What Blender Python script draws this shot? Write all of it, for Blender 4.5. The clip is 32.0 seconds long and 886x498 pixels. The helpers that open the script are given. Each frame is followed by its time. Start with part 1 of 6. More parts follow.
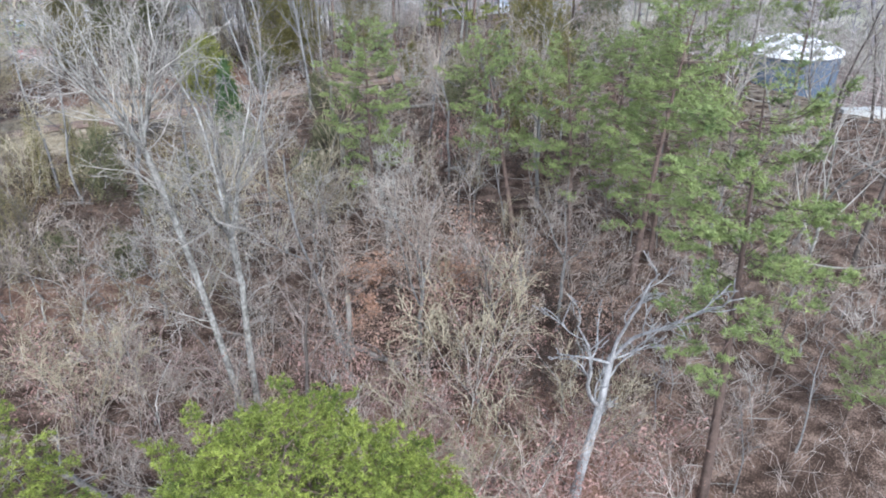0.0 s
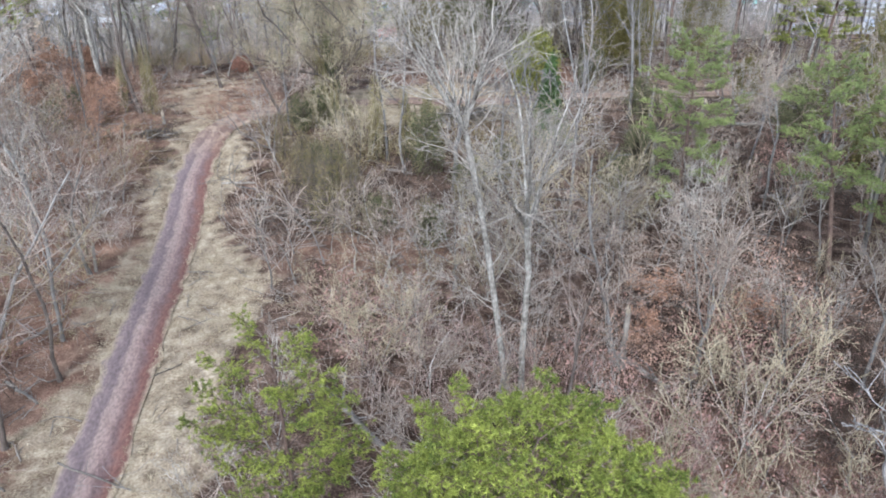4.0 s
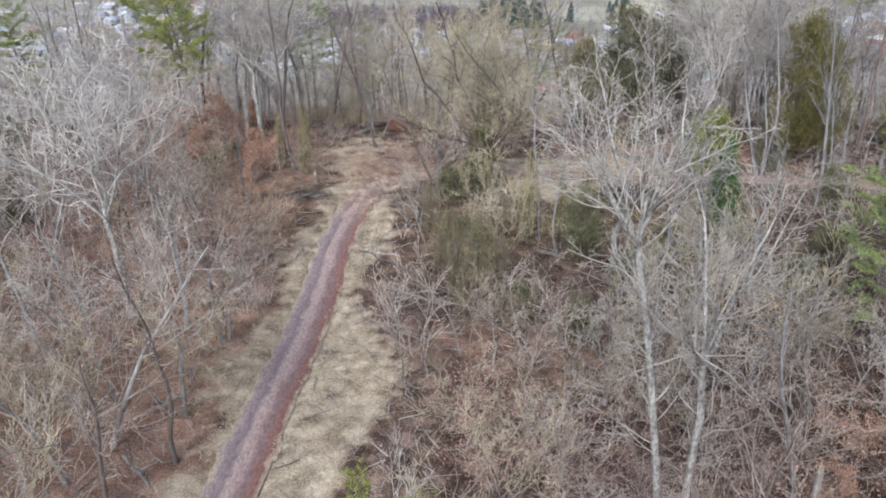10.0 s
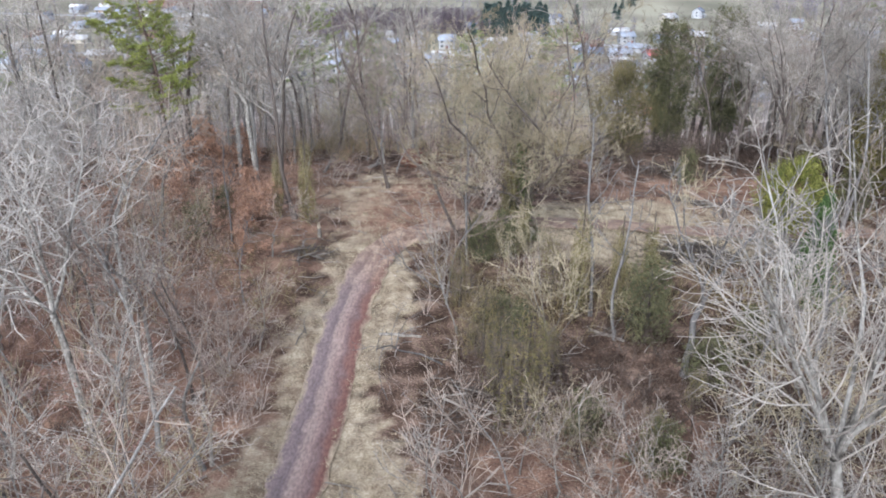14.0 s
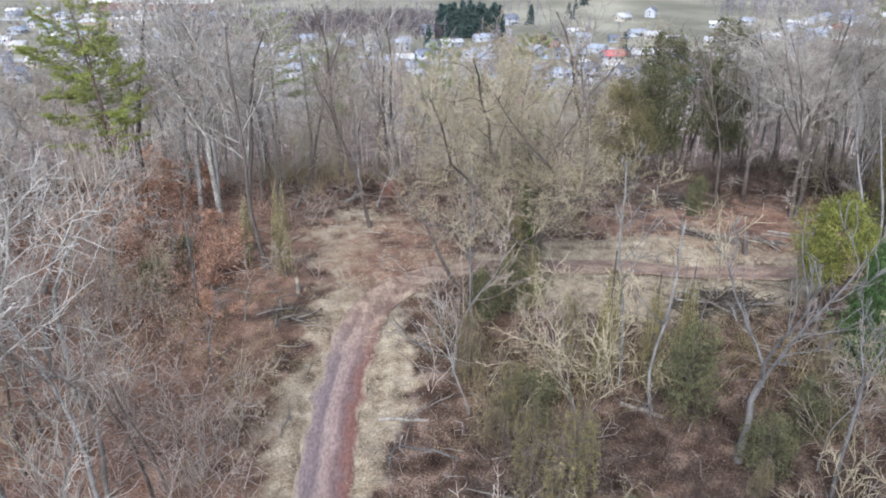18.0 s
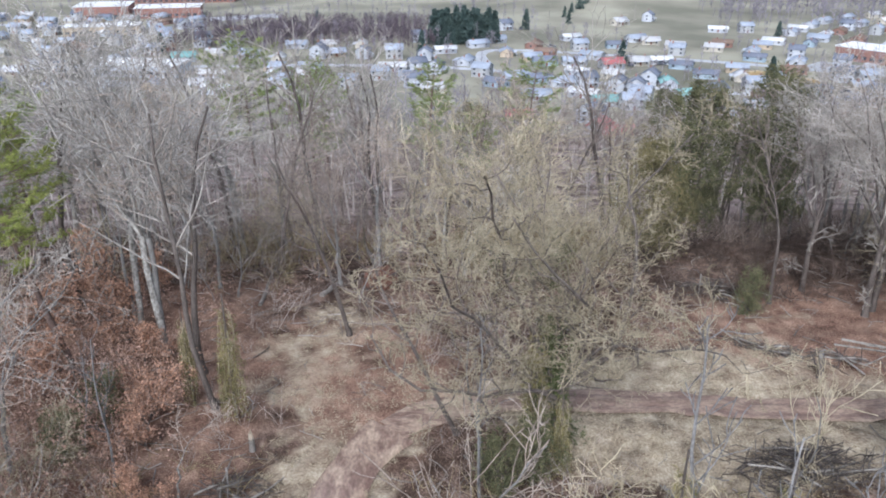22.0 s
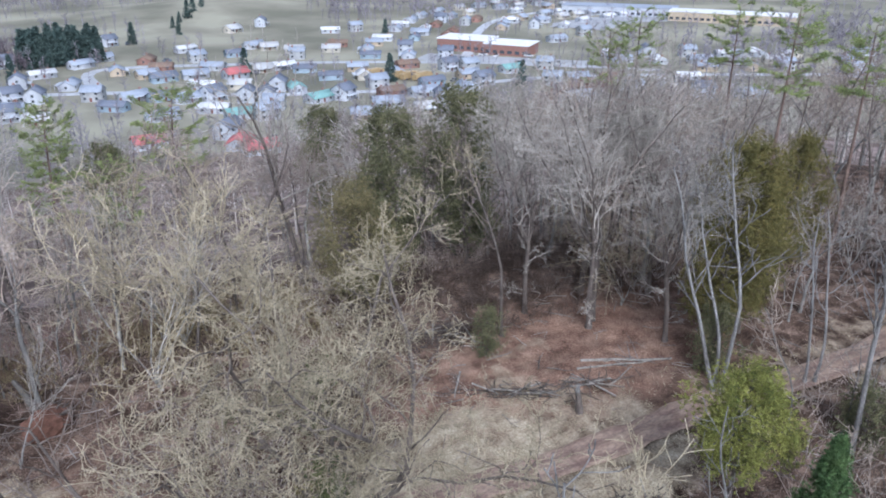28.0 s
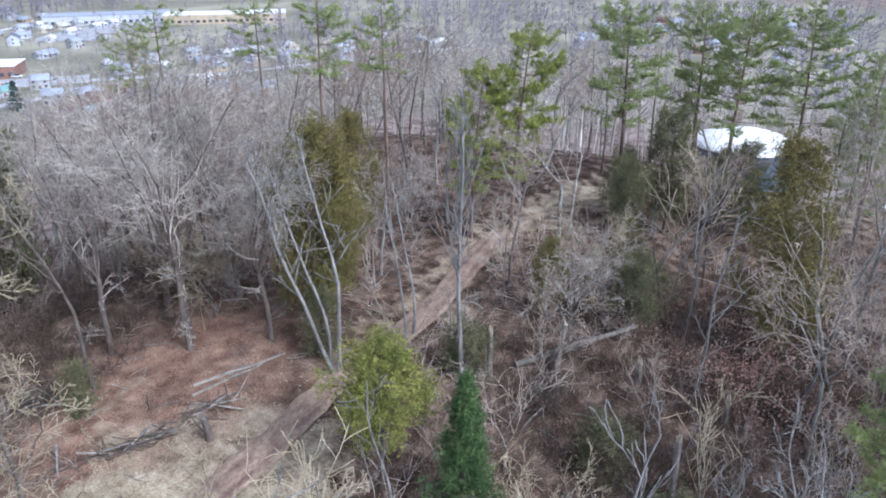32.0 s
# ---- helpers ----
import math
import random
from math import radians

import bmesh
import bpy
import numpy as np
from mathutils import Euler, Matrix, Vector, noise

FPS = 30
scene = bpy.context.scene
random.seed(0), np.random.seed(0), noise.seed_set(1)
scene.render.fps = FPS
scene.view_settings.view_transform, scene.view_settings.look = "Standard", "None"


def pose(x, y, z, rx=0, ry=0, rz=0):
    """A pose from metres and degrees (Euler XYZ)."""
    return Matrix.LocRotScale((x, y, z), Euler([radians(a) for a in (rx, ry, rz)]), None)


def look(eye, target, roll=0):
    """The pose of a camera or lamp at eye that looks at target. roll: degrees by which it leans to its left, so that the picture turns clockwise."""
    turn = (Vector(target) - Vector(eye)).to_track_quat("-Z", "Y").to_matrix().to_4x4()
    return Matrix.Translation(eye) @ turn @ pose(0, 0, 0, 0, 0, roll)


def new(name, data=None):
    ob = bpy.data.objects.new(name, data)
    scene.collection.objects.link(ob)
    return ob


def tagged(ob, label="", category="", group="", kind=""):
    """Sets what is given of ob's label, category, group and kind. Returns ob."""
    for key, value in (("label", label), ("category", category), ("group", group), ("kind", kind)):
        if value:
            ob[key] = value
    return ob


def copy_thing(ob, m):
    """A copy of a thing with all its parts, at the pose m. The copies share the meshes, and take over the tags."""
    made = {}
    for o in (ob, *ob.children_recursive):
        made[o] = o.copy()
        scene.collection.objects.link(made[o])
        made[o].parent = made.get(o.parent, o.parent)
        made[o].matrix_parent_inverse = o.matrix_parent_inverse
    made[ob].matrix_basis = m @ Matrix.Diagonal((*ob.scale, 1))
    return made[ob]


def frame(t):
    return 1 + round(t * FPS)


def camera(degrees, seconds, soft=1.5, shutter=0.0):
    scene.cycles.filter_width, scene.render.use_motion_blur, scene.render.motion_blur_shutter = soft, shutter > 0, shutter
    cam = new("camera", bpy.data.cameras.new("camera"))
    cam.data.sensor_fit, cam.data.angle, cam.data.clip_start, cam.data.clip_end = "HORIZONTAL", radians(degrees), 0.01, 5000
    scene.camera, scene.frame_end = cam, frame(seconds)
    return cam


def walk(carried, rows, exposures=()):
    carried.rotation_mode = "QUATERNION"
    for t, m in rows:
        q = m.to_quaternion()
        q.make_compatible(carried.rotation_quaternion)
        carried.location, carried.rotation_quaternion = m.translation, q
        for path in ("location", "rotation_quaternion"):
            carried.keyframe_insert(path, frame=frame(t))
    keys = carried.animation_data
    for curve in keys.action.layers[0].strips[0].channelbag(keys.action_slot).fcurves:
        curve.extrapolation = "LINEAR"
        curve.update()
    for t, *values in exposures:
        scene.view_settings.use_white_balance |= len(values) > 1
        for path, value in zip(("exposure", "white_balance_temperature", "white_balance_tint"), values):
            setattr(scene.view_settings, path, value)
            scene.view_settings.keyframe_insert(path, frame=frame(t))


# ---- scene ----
cam = camera(59.8, 32.0, soft=1.9)
# seconds, x, y, z, tilt, heading
PATH = [
    (0, 0.00, 0.00, 21.37, 62.44, -35.33), (0.5, 0.00, 0.00, 21.37, 62.44, -32.90), (1, 0.00, 0.01, 21.37, 62.45, -30.18),
    (1.5, 0.00, 0.01, 21.37, 62.46, -26.95), (2, 0.00, 0.01, 21.37, 62.46, -23.81), (2.5, 0.00, 0.01, 21.37, 62.50, -20.76),
    (3, 0.00, 0.01, 21.37, 62.50, -17.65), (3.5, 0.00, 0.00, 21.37, 62.50, -14.58), (4, 0.00, 0.00, 21.38, 62.49, -11.31),
    (4.5, 0.00, 0.00, 21.38, 62.52, -8.17), (6.5, 0.03, 0.12, 21.44, 62.60, -0.79), (7, 0.04, 0.54, 21.50, 63.79, -0.11),
    (7.5, 0.07, 1.09, 21.55, 65.26, 0.37), (8, 0.11, 1.72, 21.60, 66.13, 0.39), (8.5, 0.13, 2.40, 21.68, 66.11, 0.38),
    (9, 0.13, 3.15, 21.76, 66.10, 0.33), (9.5, 0.15, 3.94, 21.82, 66.08, 0.32), (10, 0.19, 4.80, 21.88, 66.07, 0.31),
    (10.5, 0.21, 5.77, 21.93, 66.04, 0.29), (11, 0.18, 6.88, 21.95, 66.00, 0.25), (11.5, 0.09, 8.18, 22.00, 65.99, 0.25),
    (12, -0.08, 9.62, 22.03, 65.99, 0.23), (12.5, -0.36, 11.20, 22.10, 65.96, 0.23), (13, -0.79, 12.80, 22.12, 65.98, 0.20),
    (13.5, -1.27, 14.31, 22.15, 66.00, 0.23), (14, -1.77, 15.67, 22.19, 66.03, 0.31), (14.5, -2.25, 16.90, 22.28, 66.04, 0.33),
    (16.5, -3.72, 20.44, 22.73, 65.96, -1.92), (17, -3.98, 21.17, 22.73, 65.97, -2.69), (17.5, -4.17, 22.03, 22.70, 65.98, -3.13),
    (18, -4.30, 23.09, 22.64, 65.95, -3.30), (18.5, -4.38, 24.37, 22.62, 65.96, -3.46), (19, -4.43, 25.89, 22.62, 65.93, -3.63),
    (19.5, -4.39, 27.55, 22.72, 65.87, -3.76), (20, -4.29, 29.30, 22.96, 65.85, -3.82), (20.5, -4.18, 31.06, 23.25, 65.82, -3.84),
    (21, -4.05, 32.78, 23.63, 65.81, -3.83), (21.5, -3.90, 34.43, 24.04, 65.83, -3.83), (22, -3.75, 36.00, 24.41, 65.88, -3.82),
    (22.5, -3.60, 37.46, 24.66, 65.89, -3.81), (23, -3.46, 38.89, 24.74, 65.90, -3.80), (23.5, -3.29, 40.26, 24.74, 65.94, -3.84),
    (24, -3.14, 41.46, 24.73, 65.97, -4.17), (24.5, -3.05, 42.46, 24.79, 65.99, -4.54), (26.5, -4.40, 44.03, 24.97, 65.97, -14.52),
    (27, -4.46, 44.50, 25.01, 66.01, -19.77), (27.5, -4.46, 44.97, 25.00, 66.06, -25.67), (28, -4.44, 45.39, 24.97, 66.10, -31.53),
    (28.5, -4.42, 45.76, 24.93, 66.15, -37.47), (29, -4.42, 46.11, 24.87, 66.18, -43.36), (29.5, -4.44, 46.46, 24.81, 66.20, -48.52),
    (30, -4.44, 46.80, 24.73, 66.25, -52.78), (30.5, -4.41, 47.09, 24.60, 66.27, -56.71), (31, -4.36, 47.37, 24.44, 66.29, -60.58),
    (31.5, -4.32, 47.65, 24.25, 66.32, -63.86), (32, -4.29, 47.95, 24.09, 66.34, -66.80),
]
walk(cam, [(t, pose(x, y, z, tilt, 0, turn)) for t, x, y, z, tilt, turn in PATH], [(0, 1.01, 5550, 8), (4, 0.98, 5700, 9), (8, 0.84, 5900, 11), (14, 0.8, 5850, 11), (19, 0.84, 5800, 11), (21, 0.79, 5750, 11), (24, 0.62, 5750, 11), (28, 0.61, 5500, 12), (32, 0.92, 5450, 12)])

# ---- light: an overcast winter day ----
world = bpy.data.worlds.new("overcast_sky")
scene.world = world
world.use_nodes = True
wn = world.node_tree.nodes
sky = wn.new("ShaderNodeTexSky")
sky.sky_type, sky.sun_disc = "NISHITA", False
sky.sun_elevation, sky.sun_rotation = radians(42), radians(200)
sky.air_density, sky.dust_density, sky.ozone_density = 1.0, 2.5, 1.5
hsv = wn.new("ShaderNodeHueSaturation")
hsv.inputs["Saturation"].default_value = 0.5
world.node_tree.links.new(sky.outputs[0], hsv.inputs["Color"])
world.node_tree.links.new(hsv.outputs[0], wn["Background"].inputs["Color"])
wn["Background"].inputs["Strength"].default_value = 0.13
sun_data = bpy.data.lights.new("sun", "SUN")
sun_data.energy, sun_data.angle, sun_data.color = 1.5, radians(20), (1.0, 0.97, 0.94)
sun = new("sun", sun_data)
sun.matrix_world = look((0, 0, 80), (0 + 80 * math.sin(radians(20)), 80 * math.cos(radians(20)), 80 - 80 * math.tan(radians(42))))

# ---- materials ----
def mat(name, c1, c2, scale=6.0, rough=0.85, bump=0.3, shift=0.25, fine=30.0, c3=None, metal=0.0, stretch=(1, 1, 1)):
    """Two colours mixed by coarse and fine noise in object space, each object a little lighter or darker."""
    m = bpy.data.materials.new(name)
    m.use_nodes = True
    n, l = m.node_tree.nodes, m.node_tree.links
    b = n["Principled BSDF"]
    co, mp = n.new("ShaderNodeTexCoord"), n.new("ShaderNodeMapping")
    mp.inputs["Scale"].default_value = stretch
    l.new(co.outputs["Object"], mp.inputs["Vector"])
    t1, t2 = n.new("ShaderNodeTexNoise"), n.new("ShaderNodeTexNoise")
    for t, s in ((t1, scale), (t2, fine)):
        t.inputs["Scale"].default_value = s
        t.inputs["Detail"].default_value = 6
        l.new(mp.outputs[0], t.inputs["Vector"])
    mix = n.new("ShaderNodeMath")
    mix.operation = "MULTIPLY_ADD"
    mix.inputs[1].default_value = 0.45
    l.new(t2.outputs["Fac"], mix.inputs[0])
    sc = n.new("ShaderNodeMath")
    sc.operation = "MULTIPLY"
    sc.inputs[1].default_value = 0.55
    l.new(t1.outputs["Fac"], sc.inputs[0])
    l.new(sc.outputs[0], mix.inputs[2])
    ramp = n.new("ShaderNodeValToRGB")
    e = ramp.color_ramp.elements
    e[0].position, e[1].position = 0.36, 0.64
    e[0].color, e[1].color = (*c1, 1), (*c2, 1)
    if c3:
        x = ramp.color_ramp.elements.new(0.5)
        x.color = (*c3, 1)
    l.new(mix.outputs[0], ramp.inputs["Fac"])
    info, mr = n.new("ShaderNodeObjectInfo"), n.new("ShaderNodeMapRange")
    mr.inputs["To Min"].default_value, mr.inputs["To Max"].default_value = 1 - shift, 1 + shift
    l.new(info.outputs["Random"], mr.inputs["Value"])
    hs = n.new("ShaderNodeHueSaturation")
    l.new(mr.outputs[0], hs.inputs["Value"])
    l.new(ramp.outputs["Color"], hs.inputs["Color"])
    l.new(hs.outputs[0], b.inputs["Base Color"])
    b.inputs["Roughness"].default_value, b.inputs["Metallic"].default_value = rough, metal
    b.inputs["Specular IOR Level"].default_value = 0.25
    if bump:
        bp = n.new("ShaderNodeBump")
        bp.inputs["Strength"].default_value, bp.inputs["Distance"].default_value = bump, 0.03
        l.new(t2.outputs["Fac"], bp.inputs["Height"])
        l.new(bp.outputs[0], b.inputs["Normal"])
    return m


def by_island(m, low, high):
    """Make every loose piece of a joined mesh a little lighter or darker."""
    n, l = m.node_tree.nodes, m.node_tree.links
    geo = n.new("ShaderNodeNewGeometry")
    for node in n:
        if node.type == "MAP_RANGE":
            l.new(geo.outputs["Random Per Island"], node.inputs["Value"])
            node.inputs["To Min"].default_value, node.inputs["To Max"].default_value = low, high
    return m


M = {
    "grey_bark": mat("grey_bark", (0.12, 0.113, 0.104), (0.36, 0.35, 0.33), 2.5, stretch=(1, 1, 0.4)),
    "dark_bark": mat("dark_bark", (0.065, 0.054, 0.047), (0.20, 0.17, 0.15), 3.0, stretch=(1, 1, 0.3)),
    "pine_bark": mat("pine_bark", (0.09, 0.065, 0.055), (0.24, 0.17, 0.14), 4.0, stretch=(1, 1, 0.5)),
    "dead_wood": mat("dead_wood", (0.085, 0.08, 0.075), (0.33, 0.32, 0.31), 4.0, stretch=(1, 1, 0.25)),
    "white_wood": mat("white_wood", (0.12, 0.116, 0.112), (0.50, 0.49, 0.485), 4.5, stretch=(1, 1, 0.25)),
    "twigs": mat("twigs", (0.16, 0.125, 0.10), (0.55, 0.465, 0.39), 1.2, bump=0, shift=0.3),
    "pale_twigs": mat("pale_twigs", (0.175, 0.155, 0.135), (0.60, 0.555, 0.495), 1.2, bump=0, shift=0.2),
    "dark_twigs": mat("dark_twigs", (0.125, 0.098, 0.083), (0.36, 0.30, 0.26), 1.2, bump=0, shift=0.3),
    # darker twin of the brush: dark brown twigs with shade mixed into the colour
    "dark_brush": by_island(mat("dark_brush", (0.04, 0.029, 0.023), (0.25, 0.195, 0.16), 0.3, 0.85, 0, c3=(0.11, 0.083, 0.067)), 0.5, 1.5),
    "leaf_litter": by_island(mat("leaf_litter", (0.17, 0.12, 0.095), (0.38, 0.28, 0.22), 1.0, 0.75, 0), 0.8, 1.2),
    "bright_twigs": mat("bright_twigs", (0.22, 0.20, 0.18), (0.70, 0.665, 0.61), 1.2, bump=0, shift=0.2),
    "tan_twigs": mat("tan_twigs", (0.17, 0.14, 0.085), (0.66, 0.575, 0.41), 0.7, bump=0, shift=0.2),
    "needles": by_island(mat("needles", (0.115, 0.16, 0.06), (0.36, 0.42, 0.155), 0.9, 0.6, 0), 0.6, 1.45),
    "bright_needles": by_island(mat("bright_needles", (0.08, 0.12, 0.025), (0.37, 0.41, 0.085), 1.6, 0.6, 0), 0.4, 1.5),
    "lime_needles": by_island(mat("lime_needles", (0.13, 0.165, 0.04), (0.40, 0.43, 0.115), 1.2, 0.6, 0), 0.55, 1.45),
    "cedar": by_island(mat("cedar", (0.055, 0.064, 0.033), (0.255, 0.245, 0.13), 1.0, 0.7, 0), 0.5, 1.45),
    "rust_cedar": by_island(mat("rust_cedar", (0.085, 0.08, 0.04), (0.30, 0.255, 0.125), 0.5, 0.7, 0), 0.5, 1.45),
    "olive_cedar": by_island(mat("olive_cedar", (0.10, 0.10, 0.035), (0.24, 0.20, 0.07), 1.0, 0.7, 0), 0.6, 1.4),
    "gold_cedar": by_island(mat("gold_cedar", (0.085, 0.11, 0.028), (0.38, 0.375, 0.10), 1.2, 0.7, 0), 0.45, 1.5),
    "russet_leaves": by_island(mat("russet_leaves", (0.32, 0.18, 0.115), (0.66, 0.41, 0.28), 1.5, 0.75, 0), 0.6, 1.35),
    "fresh_cedar": by_island(mat("fresh_cedar", (0.04, 0.085, 0.032), (0.14, 0.215, 0.08), 1.5, 0.7, 0), 0.45, 1.5),
    "vine": by_island(mat("vine", (0.05, 0.06, 0.02), (0.40, 0.335, 0.15), 1.2, 0.7, 0), 0.6, 1.4),
    "ivy": by_island(mat("ivy", (0.03, 0.045, 0.018), (0.17, 0.19, 0.075), 1.2, 0.6, 0), 0.5, 1.45),
    "dead_leaves": by_island(mat("dead_leaves", (0.27, 0.17, 0.125), (0.55, 0.375, 0.285), 1.0, 0.75, 0), 0.65, 1.3),
    "rose_leaves": by_island(mat("rose_leaves", (0.27, 0.15, 0.125), (0.48, 0.31, 0.265), 1.0, 0.75, 0), 0.65, 1.3),
    "brush": by_island(mat("brush", (0.11, 0.075, 0.058), (0.64, 0.585, 0.53), 0.22, 0.85, 0, c3=(0.42, 0.345, 0.295)), 0.5, 1.5),
    "tan_brush": by_island(mat("tan_brush", (0.10, 0.075, 0.035), (0.60, 0.51, 0.33), 0.25, 0.85, 0, c3=(0.34, 0.275, 0.15)), 0.5, 1.45),
    "rosy_brush": by_island(mat("rosy_brush", (0.13, 0.078, 0.066), (0.62, 0.49, 0.445), 0.25, 0.85, 0, c3=(0.43, 0.315, 0.28)), 0.5, 1.45),
    "lichen_bark": mat("lichen_bark", (0.08, 0.07, 0.06), (0.58, 0.56, 0.52), 1.9, bump=0.5, fine=9.0, c3=(0.31, 0.295, 0.265), stretch=(1, 1, 0.6)),
    "straw": by_island(mat("straw", (0.31, 0.25, 0.17), (0.62, 0.54, 0.40), 0.4, 0.8, 0, c3=(0.46, 0.39, 0.275)), 0.65, 1.3),
}


# ---- building helpers ----
def mesh(name, v, f, material):
    """A mesh of triangles from arrays."""
    v, f = np.asarray(v, np.float32).reshape(-1, 3), np.asarray(f, np.int32).reshape(-1, 3)
    me = bpy.data.meshes.new(name)
    me.vertices.add(len(v))
    me.vertices.foreach_set("co", v.ravel())
    me.loops.add(f.size)
    me.loops.foreach_set("vertex_index", f.ravel())
    me.polygons.add(len(f))
    me.polygons.foreach_set("loop_start", np.arange(0, f.size, 3, dtype=np.int32))
    me.update(calc_edges=True)
    me.materials.append(material)
    return me


def part(name, me, parent, label="", kind=""):
    ob = new(name, me)
    ob.parent = parent
    return tagged(ob, label, kind=kind)


def from_bm(name, bm, material):
    me = bpy.data.meshes.new(name)
    bm.to_mesh(me)
    bm.free()
    me.materials.append(material)
    return me


def box(bm, x0, y0, z0, x1, y1, z1):
    m = Matrix.Translation(((x0 + x1) / 2, (y0 + y1) / 2, (z0 + z1) / 2)) @ Matrix.Diagonal((x1 - x0, y1 - y0, z1 - z0, 1))
    bmesh.ops.create_cube(bm, size=1, matrix=m)


def boxes(name, material, *sizes):
    bm = bmesh.new()
    for s in sizes:
        box(bm, *s)
    return from_bm(name, bm, material)


def smooth(x):
    x = np.clip(x, 0, 1)
    return x * x * (3 - 2 * x)


class Soup:
    """Triangles gathered in arrays."""

    def __init__(self):
        self.v, self.f, self.n = [], [], 0

    def add(self, v, f):
        v = np.asarray(v, float).reshape(-1, 3)
        self.f.append(np.asarray(f, int).reshape(-1, 3) + self.n)
        self.v.append(v)
        self.n += len(v)

    def arrays(self):
        return np.concatenate(self.v), np.concatenate(self.f)

    def mesh(self, name, material):
        return mesh(name, *self.arrays(), material)


def tube(soup, pts, radii, sides):
    """A tapering tube along a line of points."""
    pts, k = np.asarray(pts, float), len(pts)
    d = np.gradient(pts, axis=0)
    d /= np.linalg.norm(d, axis=1)[:, None] + 1e-9
    ref = np.array((1.0, 0, 0)) if abs(d[0][0]) < 0.8 else np.array((0, 1.0, 0))
    u = np.cross(d, ref)
    u /= np.linalg.norm(u, axis=1)[:, None] + 1e-9
    w = np.cross(d, u)
    a = np.arange(sides) * 2 * np.pi / sides
    ring = np.cos(a)[None, :, None] * u[:, None] + np.sin(a)[None, :, None] * w[:, None]
    v = pts[:, None] + ring * np.asarray(radii, float)[:, None, None]
    i = np.arange(k - 1)[:, None] * sides
    j, jn = np.arange(sides)[None], (np.arange(sides)[None] + 1) % sides
    q = np.stack([i + j, i + jn, i + sides + jn, i + sides + j], -1).reshape(-1, 4)
    soup.add(v.reshape(-1, 3), np.concatenate([q[:, [0, 1, 2]], q[:, [0, 2, 3]]]))


def unit(v):
    return v / (np.linalg.norm(v) + 1e-9)


BARK_TO = [1]


def limb(rng, p, d, length, r, level, deepest, bark, crown, kids, up=0.25, spread=0.9, bare=0.25, wob=0.16, reach=1.0, fine=0.011):
    """One limb and all that grows from it; thin ones go into the crown."""
    segs = (8, 6, 4, 3, 2)[min(level, 4)]
    pts, q, way = [p], p, d
    curl = rng.normal(0, wob * 0.25, 3)
    for _ in range(segs):
        way = unit(way + curl + rng.normal(0, wob, 3) + np.array((0, 0, up * (0.3, 0.3, 0.2, 0.1, 0.1)[min(level, 4)])))
        q = q + way * length / segs
        pts.append(q)
    rad = r * np.linspace(1, 0.3 if level < deepest else 0.35, segs + 1)
    tube(bark if level < BARK_TO[0] else crown, pts, np.maximum(rad, fine * (1.0, 1.25, 1.3, 1.0, 1.0)[min(level, 4)]), (7, 5, 4, 3, 3)[min(level, 4)])
    if level == deepest:
        return
    count = kids[level]
    for k in range(count):
        t = bare + (1 - bare) * (k + rng.uniform(0, 1)) / count
        i = min(int(t * segs), segs - 1)
        s = t * segs - i
        at = pts[i] * (1 - s) + pts[i + 1] * s
        along = unit(pts[i + 1] - pts[i])
        side = unit(np.cross(along, rng.normal(0, 1, 3)))
        ang = rng.uniform(0.55, 1.1) * spread
        way = unit(along * math.cos(ang) + side * math.sin(ang) + np.array((0, 0, up * (0.5 if level == 0 else 0.25))))
        ln = length * reach * rng.uniform(0.3, 0.66) * (1.15 - 0.6 * t)
        limb(rng, at, way, ln, max(rad[i] * rng.uniform(0.42, 0.62), 0.007), level + 1, deepest, bark, crown, kids, up, spread, 0.2, wob * 1.12, 1.0 if level else 1.0 / (reach * 0.5 + 0.5), fine)


